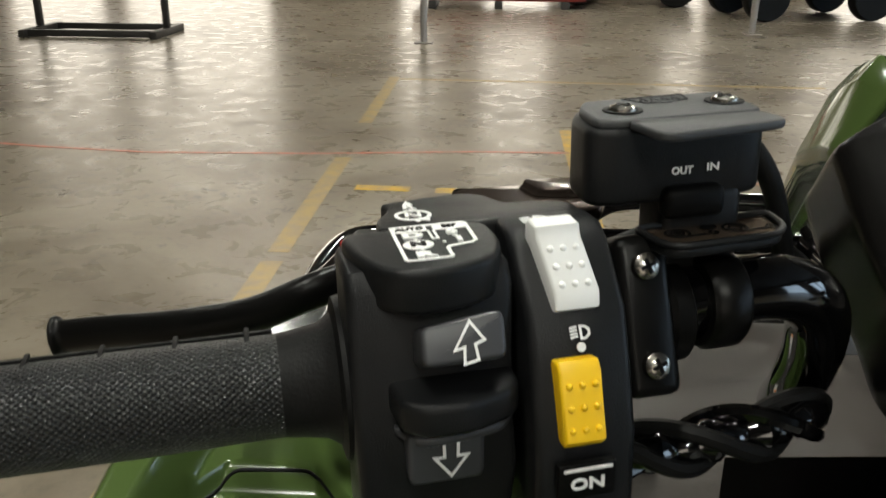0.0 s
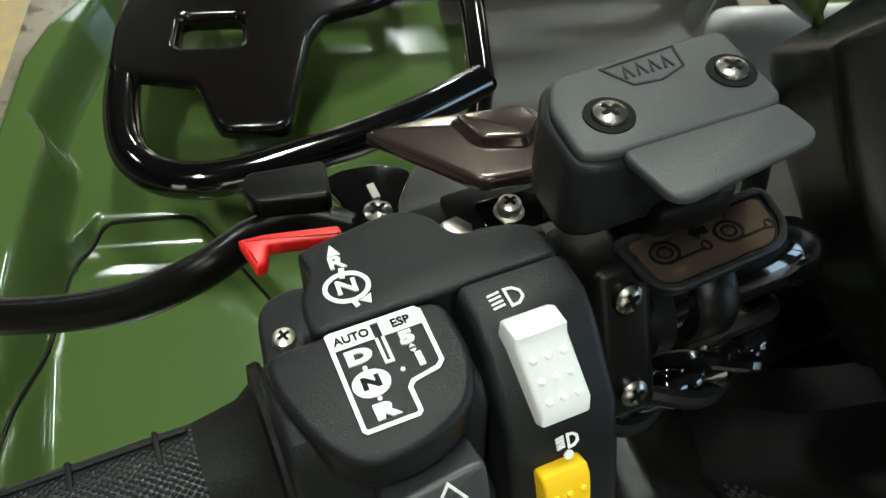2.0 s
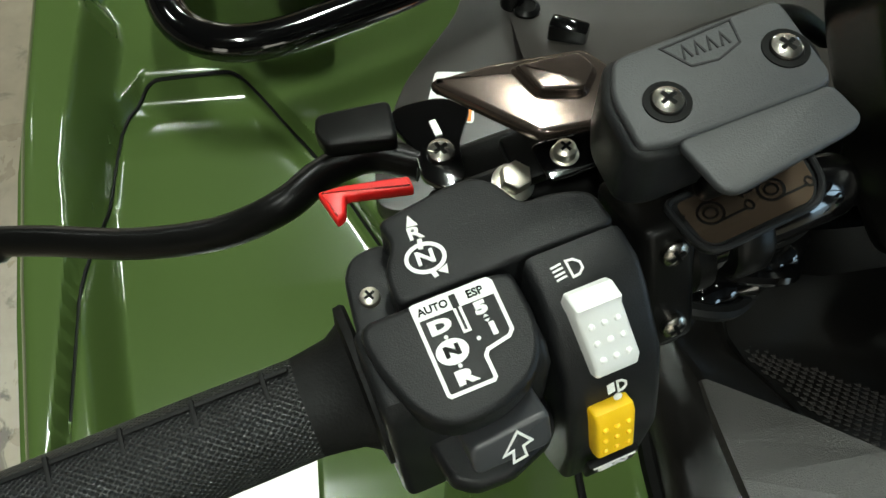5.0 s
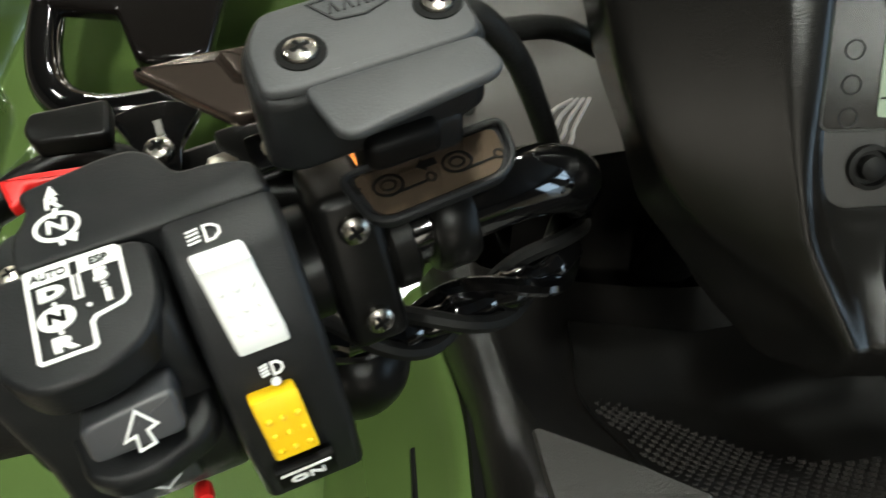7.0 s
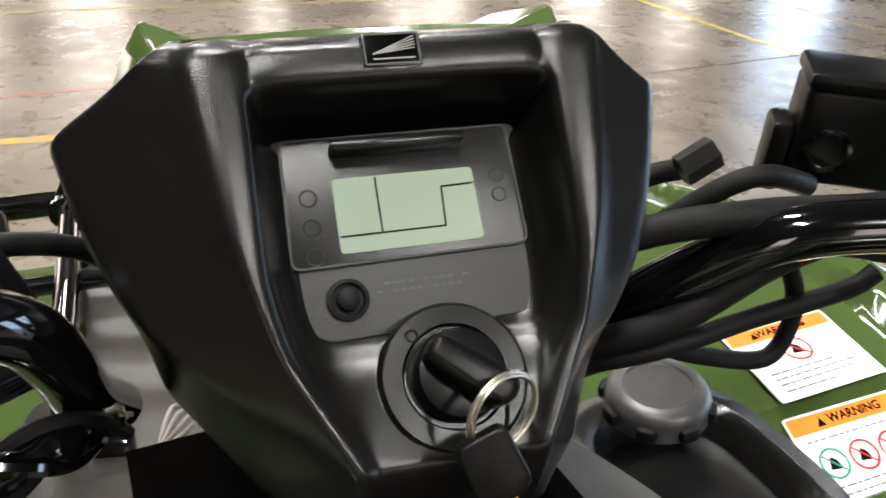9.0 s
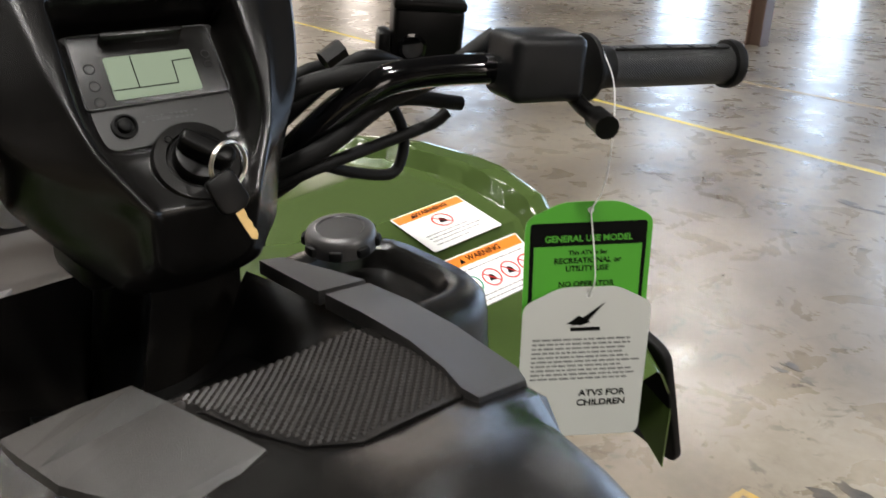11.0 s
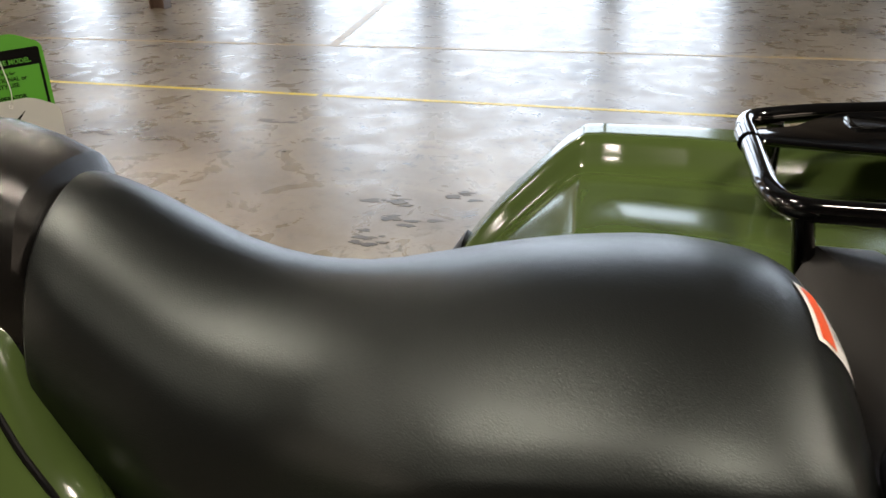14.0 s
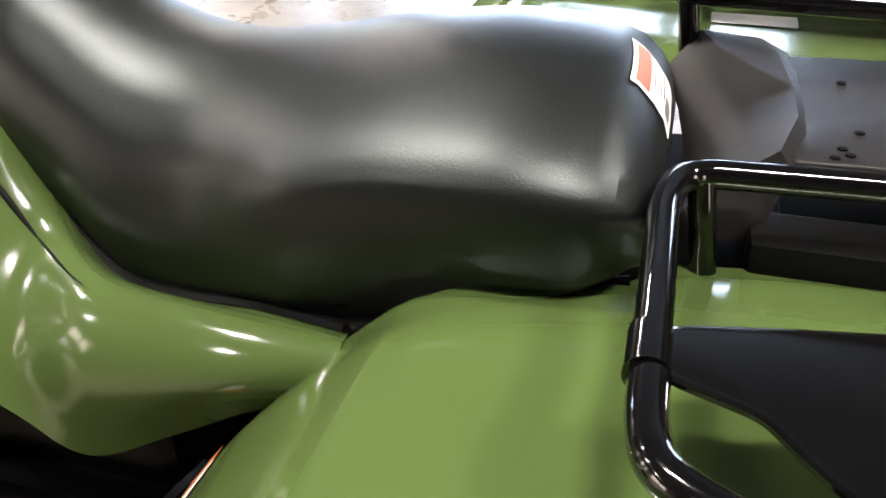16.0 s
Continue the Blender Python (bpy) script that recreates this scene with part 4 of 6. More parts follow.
def pod_section(s):
    """A cross-section of the pod: side walls, flanks up to the two crests and the sunk middle."""
    hb = lerp([(-.130, .046), (-.1217, .050), (-.0987, .072), (-.068, .088), (-.0536, .096), (-.03, .098), (0, .109), (.0365, .1165), (.05, .096), (.068, .076)], s)
    ho = lerp([(-.130, .038), (-.1, .042), (-.0874, .049), (-.0734, .062), (-.057, .079), (-.045, .090), (-.03, .099), (0, .1110), (.0365, .1190), (.05, .0985), (.058, .0890), (.068, .080)], s)
    nl = lerp([(-.13, -.034), (-.112, -.012), (-.1, .002), (-.057, .006), (-.02, .012), (.0365, .014), (.05, .025), (.058, .033), (.068, .024)], s)
    nr = lerp([(-.13, -.034), (-.112, -.012), (-.1, .002), (-.068, .010), (-.028, .025), (.0365, .029), (.05, .032), (.058, .034), (.068, .024)], s)
    c = lerp([(-.1, 0), (-.06, -.007), (-.02, -.0115), (.04, -.0125), (.056, -.0065), (.068, -.005)], s)
    xc = lerp([(-.130, .031), (-.10, .035), (-.055, .0585), (-.013, .0705), (0, .072), (.056, .079), (.068, .074)], s)
    crest = lerp([(-.130, -.022), (-.108, .010), (-.10, .021), (-.06, .023), (-.03, .029), (.0, .033), (.056, .036), (.062, .034), (.068, .022)], s)
    inn = min(.057, xc - .008)
    deep = lerp([(-.130, -.024), (-.108, .006), (-.10, .018), (-.068, .013), (-.056, .006), (-.050, .0), (.031, .0), (.0345, -.014), (.0378, -.014), (.0408, .029), (.046, .0335), (.060, .034), (.068, .020)], s)
    flank_l = [(hb, -.085), (hb, -.034), (ho, nl - .004), (ho - .002, nl)]
    flank_r = [(hb, -.085), (hb, -.034), (ho, nr - .004), (ho - .002, nr)]
    ridge = [(xc + .003, crest - .003), (xc - .0005, crest), (inn + .004, crest - .001), (inn, crest - .004), (inn - .004, deep)]
    left = [(c - x, n) for x, n in flank_l] + [(-x, n) for x, n in ridge]
    mid = [(-inn * .5, deep), (0, deep + .0005), (inn * .5, deep)]
    right = [(c + x, n) for x, n in flank_r] + [(x, n) for x, n in ridge]
    return [Vector((x, s, n)) for x, n in left + mid + right[::-1]]


stations = [.069, .067, .064, .058, .052, .046, .0408, .0378, .0345, .031, .010, -.010, -.030, -.050, -.056, -.062, -.072, -.085, -.095, -.100, -.108, -.118, -.130]
pod = part("instrument_pod", put(loft([pod_section(s) for s in stations], closed=True), PM), M_POD, atv, "satin black plastic instrument pod")
soft = pod.modifiers.new("moulded_edges", "SUBSURF")
soft.levels = soft.render_levels = 3
pod.data.attributes.remove(pod.data.attributes["sharp_edge"])
plate = part("meter_plate", put(prism(rounded([(-.0515, .0330), (-.0530, -.0360), (-.0390, -.0490), (.0430, -.0470), (.0505, -.0370), (.0510, .0330)], .005), -.001, .0022, .0006), PM), M_PLATE, pod, "dark grey meter plate")
part("display_frame", put(prism(rounded([(-.0475, .0318), (-.0485, -.0200), (.0470, -.0190), (.0460, .0318)], .004), .002, .0036, .0005), PM), M_POD, plate)
part("frame_edge", put(tube([Vector((x, y, .0036)) for x, y in rounded([(-.0475, .0318), (-.0485, -.0200), (.0470, -.0190), (.0460, .0318)], .004)], .0006, 6, closed=True), PM), M_PLATE, plate)
lcd = part("display", put(prism(rounded([(-.0291, .0148), (-.0291, -.0156), (.0289, -.0152), (.0285, .0148)], .002), .0036, .0042), PM), M_LCD, plate, "pale green liquid crystal display with thin segment lines", smooth=False)
part("segment_line", put(join(stroke([(-.0118, .0140), (-.0118, -.0088)], .0007), stroke([(-.0285, -.0088), (.0140, -.0086), (.0146, .0076), (.0280, .0080)], .0007)), PM @ pose(0, 0, .0042)), M_INK, lcd, smooth=False)
part("hood_tab", put(box(.054, .004, .014, (-.002, .0255, .008), .0015), PM), M_POD, plate)
for y in (.008, -.004, -.0155):
    part("warning_icon", put(stroke(ellipse(-.039, y, .0033, .0033, 16), .0005, closed=True), PM @ pose(0, 0, .0037)), M_DIM, plate)
for y in (.010, .002):
    part("warning_icon", put(stroke(ellipse(.0385, y, .0028, .0028, 16), .0005, closed=True), PM @ pose(0, 0, .0037)), M_DIM, plate)
part("plate_text", put(join(*[box(.0022, .0010, .0002, (-.016 + .0032 * k, -.0285 - .0032 * j, .0023)) for k in range(12) for j in range(2) if (k * 7 + j * 3) % 5]), PM), M_GREYLID, plate, "faint unreadable printed bars", smooth=False)
btn = part("mode_button", put(lathe([(.0082, 0), (.0082, .004), (.0066, .0046), (.0062, .002), (.0046, .002), (.0044, .0062), (.0030, .0072), (0, .0074)], 28), PM @ pose(-.0290, -.0335, .0010)), M_RUBBER, plate, "black rubber mode button")
badge = part("maker_badge", put(prism(rounded([(-.0150, .0615), (-.0150, .0475), (.0080, .0475), (.0080, .0615)], .0015), .030, .0342, .0008), PM), M_GLOSS, pod, "square black maker badge")
part("badge_border", put(stroke(rounded([(-.0140, .0605), (-.0140, .0485), (.0070, .0485), (.0070, .0605)], .0010), .0007, closed=True), PM @ pose(0, 0, .0343)), M_GREYLID, badge)
for k in range(5):
    part("badge_stripe", put(stroke([(-.0110, .0525), (.0055, .0545 + k * .0012)], .0005), PM @ pose(0, 0, .0343)), M_BADGE, badge, smooth=False)
part("badge_stripe", put(stroke([(-.011, .0505), (.005, .0505)], .0007), PM @ pose(0, 0, .0343)), M_BADGE, badge, smooth=False)

# ignition and keys
IG = PM @ pose(.0045, -.0690, .014, -4, 0, 0)
ign = part("ignition_ring", put(lathe([(.0285, -.012), (.0285, .001), (.0270, .003), (.0200, .0035), (.0190, .0015), (.0, .0015)], 40), IG), M_POD, pod, "satin black ignition surround")
part("ring_dot", put(stroke(ellipse(-.0140, .0170, .0022, .0022, 14), .0006, closed=True), IG @ pose(0, 0, .0036)), M_INK, ign)
key = thing("ignition_key", pose(0, 0, 0), "black ignition key in the lock with a spare key", "key")
KH = IG @ pose(.001, 0, .002, 0, 0, -38)
part("lock_cap", put(lathe([(.0175, 0), (.0172, .006), (.0160, .009), (.0120, .0100), (0, .0102)], 30), KH), M_BLACK, key)
part("key_head", put(prism(rounded([(-.0165, -.0050), (.0150, -.0075), (.0200, -.0020), (.0180, .0065), (-.0165, .0055)], .0045), .008, .0230, .0032, 3), KH), M_BLACK, key, "black plastic key grip")
RC = IG @ pose(.0085, -.0170, .025, 20, 42, -30)
part("split_ring", put(join(tube([(.0148 * math.cos(2 * math.pi * k / 36), .0148 * math.sin(2 * math.pi * k / 36), 0) for k in range(36)], .0009, 8, closed=True), tube([(.0144 * math.cos(2 * math.pi * k / 36), .0144 * math.sin(2 * math.pi * k / 36), .0016) for k in range(36)], .0008, 8, closed=True)), RC), M_BOLT, key, "steel split ring")
SK = IG @ pose(.002, -.0340, .024, 10, 20, -68) @ Matrix.Scale(.8, 4)
spare = part("spare_key_head", put(prism(rounded([(-.0150, -.0120), (.0130, -.0130), (.0170, -.0060), (.0170, .0060), (.0130, .0130), (-.0150, .0120)], .005), -.004, .004, .002, 3), SK), M_BLACK, key, "black plastic spare key head")
part("spare_blade", put(prism([(.016, -.0036), (.040, -.0036), (.043, 0), (.040, .0028), (.036, .0036), (.033, .0026), (.029, .0038), (.025, .0027), (.021, .0038), (.016, .0036)], -.0010, .0010), SK), M_BRASS, key, "brass key blade")

# green headlight cowl behind the pod
def cowl_row(y, pts):
    half = [(x, z) for x, z in pts]
    c = .0980 + (y - .132) * .03
    return [Vector((c - x, y, z)) for x, z in half] + [Vector((c + x, y, z)) for x, z in half[::-1]]


rows = [cowl_row(0.132, [(.107, 1.1700), (.112, 1.1750), (.115, 1.1800), (.115, 1.1880), (.097, 1.2135), (.093, 1.2190), (.072, 1.2135), (.03, 1.2170)]),
        cowl_row(0.154, [(.107, 1.1640), (.113, 1.1700), (.116, 1.1760), (.117, 1.1840), (.104, 1.2170), (.097, 1.2280), (.076, 1.2195), (.03, 1.2210)]),
        cowl_row(0.202, [(.102, 1.1470), (.108, 1.1540), (.111, 1.1600), (.112, 1.1680), (.100, 1.2000), (.088, 1.2150), (.068, 1.2075), (.03, 1.2065)]),
        cowl_row(0.262, [(.090, 1.1070), (.096, 1.1140), (.099, 1.1220), (.098, 1.1320), (.088, 1.1570), (.074, 1.1750), (.056, 1.1640), (.03, 1.1620)]),
        cowl_row(0.322, [(.070, 1.0320), (.080, 1.0470), (.081, 1.0600), (.078, 1.0720), (.068, 1.0840), (.056, 1.0970), (.044, 1.0900), (.02, 1.0820)])]
cowl = part("headlight_cowl", loft(rows, closed=False, cap=False), M_GREEN, atv, "glossy olive green headlight cowl")
bmx = bmesh.new()
bmx.from_mesh(cowl.data)
bmesh.ops.solidify(bmx, geom=bmx.faces[:], thickness=.004)
bmx.to_mesh(cowl.data)
bmx.free()
bev = cowl.modifiers.new("rounded_edges", "BEVEL")
bev.width, bev.segments, bev.limit_method, bev.angle_limit = .0015, 2, "ANGLE", radians(24)
part("head_lamp", box(.12, .03, .06, (.100, .315, 1.025), .012, 3), mat("lamp_glass", (0.5, 0.5, 0.5), 0.1, noise_scale=20, noise_mix=0.3, dark=(0.3, 0.3, 0.3)), atv, "clear headlamp")
part("steering_column", join(tube([(.085, .10, 1.12), (.085, .22, .80), (.085, .40, .45)], .022, 14), box(.11, .07, .06, (.085, .10, 1.055), .012, 3)), M_BLACK, atv, "black steering column under the pod")

# ---- body: tank cover, seat, fenders, racks ----
def smooth(a, b, x):
    t = min(1, max(0, (x - a) / (b - a))) if a != b else float(x > a)
    return t * t * (3 - 2 * t)


M_COVER = mat("cover_plastic", (0.0055, 0.005, 0.0046), 0.25, noise_scale=40, noise_mix=0.5, dark=(0.010, 0.009, 0.008), bump=0.25, bump_scale=1000, spec=0.6)
M_STRIP = mat("cover_strip_plastic", (0.018, 0.0168, 0.0156), 0.40, noise_scale=40, noise_mix=0.5, dark=(0.027, 0.025, 0.023), bump=0.45, bump_scale=1300, spec=0.8)
M_LABEL = mat("white_label", (0.80, 0.80, 0.79), 0.4, noise_scale=25, noise_mix=0.25, dark=(0.70, 0.70, 0.69))
M_ORANGE = mat("orange_print", (0.85, 0.22, 0.02), 0.45, noise_scale=25, noise_mix=0.2, dark=(0.75, 0.18, 0.02))
M_SIGNRED = mat("red_orange_print", (0.80, 0.10, 0.03), 0.45, noise_scale=25, noise_mix=0.2, dark=(0.7, 0.08, 0.02))
M_LINK = mat("print_grey", (0.16, 0.16, 0.16), 0.5)


# one plastic in two tones: shaded panel and lit studs, relief put into colour
M_RIB_SHADED = mat("grip_panel_plastic_shaded", (0.004, 0.0037, 0.0034), 0.42, noise_scale=50, noise_mix=0.5, dark=(0.007, 0.0065, 0.006), bump=0.2, bump_scale=1200, spec=0.2)
M_STUD_LIT = mat("grip_stud_plastic_lit", (0.018, 0.016, 0.015), 0.36, noise_scale=60, noise_mix=0.5, dark=(0.028, 0.025, 0.023))

# tank cover under the pod
COVER = {.16: [(-.088, .87), (-.092, .920), (-.066, .945), (-.042, .920), (.08, .880), (.16, .890), (.20, .965), (.215, .90)],
         .06: [(-.070, .88), (-.074, .936), (-.056, .958), (-.030, .940), (.08, .895), (.16, .910), (.205, .975), (.225, .90)],
         .005: [(-.068, .88), (-.073, .944), (-.048, .962), (-.006, .964), (.08, .945), (.165, .955), (.212, .978), (.225, .90)],
         -.04: [(-.070, .88), (-.076, .954), (-.036, .972), (.026, .994), (.10, .992), (.182, .996), (.222, .980), (.225, .89)],
         -.11: [(-.050, .89), (-.056, .962), (-.012, .985), (.038, 1.004), (.10, 1.001), (.180, 1.003), (.216, .987), (.218, .88)],
         -.165: [(-.026, .89), (-.032, .971), (.002, .991), (.056, 1.013), (.10, 1.014), (.172, 1.012), (.204, .995), (.21, .87)],
         -.205: [(.010, .88), (.003, .982), (.024, 1.008), (.064, 1.026), (.10, 1.028), (.156, 1.026), (.190, 1.005), (.20, .87)]}


def cover_z(x, y):
    return lerp([(yy, lerp(row, x)) for yy, row in COVER.items()], y)


def arch(y, xc, hl, hr, zt, zl, zr, p=0.55, q=0.75, n=22, tilt=0.0):
    """A cross-section of seat or tank: from the left foot over the crown to the right foot."""
    out = []
    for k in range(n + 1):
        a = math.pi * (1 - k / n)
        c, s = math.cos(a), math.sin(a)
        h = hl if c < 0 else hr
        zb = zl if c < 0 else zr
        out.append(Vector((xc + h * math.copysign(abs(c) ** p, c), y + tilt * (s ** q), zb + (zt - zb) * s ** q)))
    return out


TAIL = [(-.240, .079, .094, .108, 1.044, .85, .86, .55, .65), (-.280, .077, .094, .100, 1.046, .84, .85, .58, .70), (-.325, .073, .094, .098, 1.036, .83, .84, .60, .74), (-.356, .070, .093, .094, 1.025, .82, .83, .60, .76), (-.366, .069, .086, .087, 1.006, .82, .83, .60, .76)]
cover_ob = part("tank_cover", loft([spline([(x, y, z) for x, z in row], 4) for y, row in COVER.items()] + [spline([arch(*t)[k] for k in (0, 3, 6, 9, 12, 15, 19, 22)], 4) for t in TAIL], closed=False), M_COVER, atv, "satin black plastic fuel tank cover")
for p_ in cover_ob.data.polygons:
    p_.use_smooth = True


def on_cover(rows, lift, n=8):
    """A panel that follows the cover between rows of (y, x from, x to)."""
    return loft([[(a + (b - a) * k / n, y, cover_z(a + (b - a) * k / n, y) + lift) for k in range(n + 1)] + [(b - (b - a) * k / n, y, cover_z(b - (b - a) * k / n, y) - .004) for k in range(n + 1)] for y, a, b in rows])


STUDS = [(.12, -.006, .166), (.068, -.013, .166), (.050, -.010, .167), (.010, .005, .170), (-.020, .030, .172), (-.07, .040, .176), (-.11, .046, .178), (-.15, .057, .180), (-.172, .078, .176)]
rib_panel = part("ribbed_panel", on_cover(STUDS, .003), M_RIB_SHADED, cover_ob, "dark plastic panel with a fine studded grip pattern")
sv, sf = [], []
for j in range(86):
    y = .116 - j * .0033
    a, b = lerp([(q[0], q[1]) for q in STUDS], y) + .004, lerp([(q[0], q[2]) for q in STUDS], y) - .003
    for i in range(30):
        x = -.012 + i * .0066 + (.0033 if j % 2 else 0)
        if a < x < b and -.168 < y < lerp([(-.01, .064), (.02, .052), (.042, .040), (.062, .024), (.10, .004), (.17, -.004)], x):
            z, k = cover_z(x, y) + .0028, len(sv)
            sv += [(x + dx * .0021, y + dy * .0021, z) for dx, dy in ((-1, -1), (1, -1), (1, 1), (-1, 1))]
            sv += [(x + dx * .0009, y + dy * .0009, z + .0017) for dx, dy in ((-1, -1), (1, -1), (1, 1), (-1, 1))]
            sf += [(k + 4, k + 5, k + 6, k + 7)] + [(k + q, k + (q + 1) % 4, k + 4 + (q + 1) % 4, k + 4 + q) for q in range(4)]
stud_mesh = bpy.data.meshes.new("grip_studs")
stud_mesh.from_pydata(sv, [], sf)
stud_mesh.materials.append(M_STUD_LIT)
studs_ob = new("grip_studs", stud_mesh)
studs_ob.parent = rib_panel
tagged(studs_ob, "small moulded black grip studs", kind="stuff")
part("cover_strip", loft([[(a, y, za), (b, y, zb), (b + .002, y, zb - .014), (a - .004, y, za - .014)] for y, a, za, b, zb in (
    (.034, -.0465, .964, -.0440, .965), (.018, -.0455, .966, -.0260, .9775), (.0, -.0440, .969, -.0060, .991), (-.022, -.0420, .973, .0180, 1.005),
    (-.050, -.0390, .977, .0270, 1.004), (-.085, -.0260, .983, .0320, 1.007), (-.115, -.0080, .989, .0390, 1.009), (-.135, .0120, .995, .0420, 1.010))]), M_STRIP, cover_ob, "matt grey-brown cover strip", smooth=False)
for rows_ in ([(.105, .182, .204), (.06, .184, .220), (.026, .186, .230)], [(.019, .187, .229), (-.03, .185, .228), (-.09, .178, .220), (-.14, .164, .206), (-.170, .150, .196), (-.188, .146, .184)]):
    part("cover_strip", loft([[(a, y, z), (b, y, z - .003), (b + .004, y, z - .014), (a, y, z - .012)] for y, a, b, z in [(y, a, b, lerp([(.1, .999), (.02, .999), (-.08, 1.008), (-.15, 1.017), (-.19, 1.026)], y)) for y, a, b in rows_]]), M_STRIP, cover_ob, "matt grey-brown cover strip")
part("tank_shroud", loft([[(-.03 + f * .24, .20 - .02 * abs(f - .5), z) for f in (0, .25, .5, .75, 1)] for z in (.82, .93, .985)], closed=False), M_COVER, cover_ob)
CAP = pose(.284, .132, .982, 4, -6, 0)
cap = part("fuel_cap", lathe([(.033, -.004), (.033, .007), (.0315, .0115), (.0285, .0140), (.0225, .0148), (.0210, .0135), (0, .0132)], 36, m=CAP), mat("cap_plastic", (0.04, 0.038, 0.038), 0.36, noise_scale=50, noise_mix=0.5, dark=(0.08, 0.077, 0.074)), atv, "grey ribbed fuel cap")
for k in range(8):
    part("cap_lobe", put(box(.009, .013, .010, (.0325, 0, .002), .003, 2), CAP @ pose(0, 0, 0, 0, 0, 45 * k)), M_RUBBER, cap)
def soft_square(r, z, n=32):
    """A ring like a square with very round corners."""
    out = []
    for k in range(n):
        a = 2 * math.pi * k / n
        c, d = math.cos(a), math.sin(a)
        out.append((.290 + .95 * r * math.copysign(abs(c) ** .6, c), .090 + 1.15 * r * math.copysign(abs(d) ** .6, d), z))
    return out


part("cap_housing", loft([soft_square(r, z) for r, z in ((.090, .86), (.086, .935), (.083, .952), (.076, .960), (.062, .962), (.056, .958), (.050, .940))]), M_COVER, atv, "black moulded surround of the fuel cap")


def seat_row(y):
    """The seat's cross-section at y: middle, half widths, crown, feet and roundness."""
    y_at = y
    y = -.85 + (y + .85) * 1.11 if y < -.85 else y
    xc = lerp([(-.92, .008), (-.80, .014), (-.66, .028), (-.53, .045), (-.44, .057), (-.36, .067)], y)
    hl = lerp([(-.92, .098), (-.912, .118), (-.89, .136), (-.85, .146), (-.66, .147), (-.53, .134), (-.48, .124), (-.44, .110), (-.37, .098), (-.362, .086)], y)
    hr = lerp([(-.92, .100), (-.912, .120), (-.89, .138), (-.80, .148), (-.66, .144), (-.53, .126), (-.44, .105), (-.37, .096), (-.362, .086)], y)
    zt = lerp([(-.92, .925), (-.912, .957), (-.89, .984), (-.855, .999), (-.80, 1.001), (-.73, .992), (-.66, .976), (-.59, .963), (-.53, .962), (-.48, .974), (-.44, .993), (-.40, 1.013), (-.37, 1.022), (-.362, 1.004)], y)
    zl = lerp([(-.92, .89), (-.80, .84), (-.66, .80), (-.48, .77), (-.37, .81)], y)
    wide = smooth(-.57, -.68, y)
    round_ = ((0, 0), (.40, -.012), (.70, -.034), (.90, -.064), (1.0, -.098), (1.02, -.128))
    waist = ((0, 0), (.40, -.013), (.66, -.032), (.84, -.062), (.93, -.098), (.97, -.128))
    flat = ((0, 0), (.42, -.010), (.80, -.029), (1.01, -.046), (1.085, -.066), (1.05, -.112))
    slim = smooth(-.45, -.56, y)
    round_ = [(a + (b - a) * slim, da + (db - da) * slim) for (a, da), (b, db) in zip(round_, waist)]
    tail = smooth(-.86, -.92, y)
    half = []
    for (a, da), (b, db) in zip(round_, flat):
        half.append((a + (b - a) * wide, (da + (db - da) * wide) * (1 - .45 * tail)))
    half.append((.92, zl - zt))
    left = [(xc - f * hl, y_at, max(zl, zt + d)) for f, d in half]
    right = [(xc + f * hr, y_at, max(zl, zt + d)) for f, d in half]
    return spline(left[::-1] + right[1:], 4)


SEAT_Y = [-.362, -.366, -.372] + [-.385 - .025 * k for k in range(20)] + [-.875, -.887, -.897, -.9055, -.910, -.913]
seat = part("seat", loft([seat_row(y) for y in SEAT_Y], closed=True, cap=True), M_SEAT, atv, "long black textured vinyl saddle seat")
bm_ = bmesh.new()
bm_.from_mesh(seat.data)
for _ in range(3):
    bmesh.ops.smooth_vert(bm_, verts=[v for v in bm_.verts if v.co.z > .89], factor=.4, use_axis_x=True, use_axis_y=False, use_axis_z=True)
bm_.to_mesh(seat.data)
bm_.free()
for p_ in seat.data.polygons:
    p_.use_smooth = True
def draped(target, m, w, h, nx, ny, lift):
    """A sheet of w by h in the plane of m, laid on the surface of target."""
    bmt = bmesh.new()
    bmt.from_mesh(target.data)
    tree = BVHTree.FromBMesh(bmt)
    down = -(m.to_3x3() @ Vector((0, 0, 1))).normalized()

    def fn(u, v):
        p = m @ Vector(((u - .5) * w, (v - .5) * h, .05))
        hit, nrm, _, _ = tree.ray_cast(p, down, .2)
        return hit + nrm * lift if hit else p + down * .05
    bm = grid(fn, nx, ny)
    bmt.free()
    return bm


ST = frame_of((.000, -.8915, .9600), (.0610, .003, .0094), (-.0100, .030, .042))
stick = part("seat_label", draped(seat, ST, .060, .052, 10, 10, .0010), M_LABEL, seat, "white and orange passenger warning label")
part("label_bar", draped(seat, ST @ pose(0, .0160, 0), .052, .013, 8, 4, .0014), M_SIGNRED, stick, "red-orange warning band")
part("label_ring", draped(seat, ST @ pose(-.012, -.0150, 0), .020, .010, 5, 4, .0014), M_LINK, stick)
for k in range(4):
    part("label_text", draped(seat, ST @ pose(.006, .0050 - .0042 * k, 0), .036, .0014, 8, 1, .0014), M_LINK, stick, "tiny unreadable grey bar")


# green side cover below tank and seat, left and mirrored right
def side_rows(sec):
    return [spline([s[k] for s in sec], 5) for k in range(len(sec[0]))]


SIDE = []


def side_line(k, a, b):
    """The line k steps down from the cover's upper edge, from station a to b."""
    return SIDE[k][a:b]


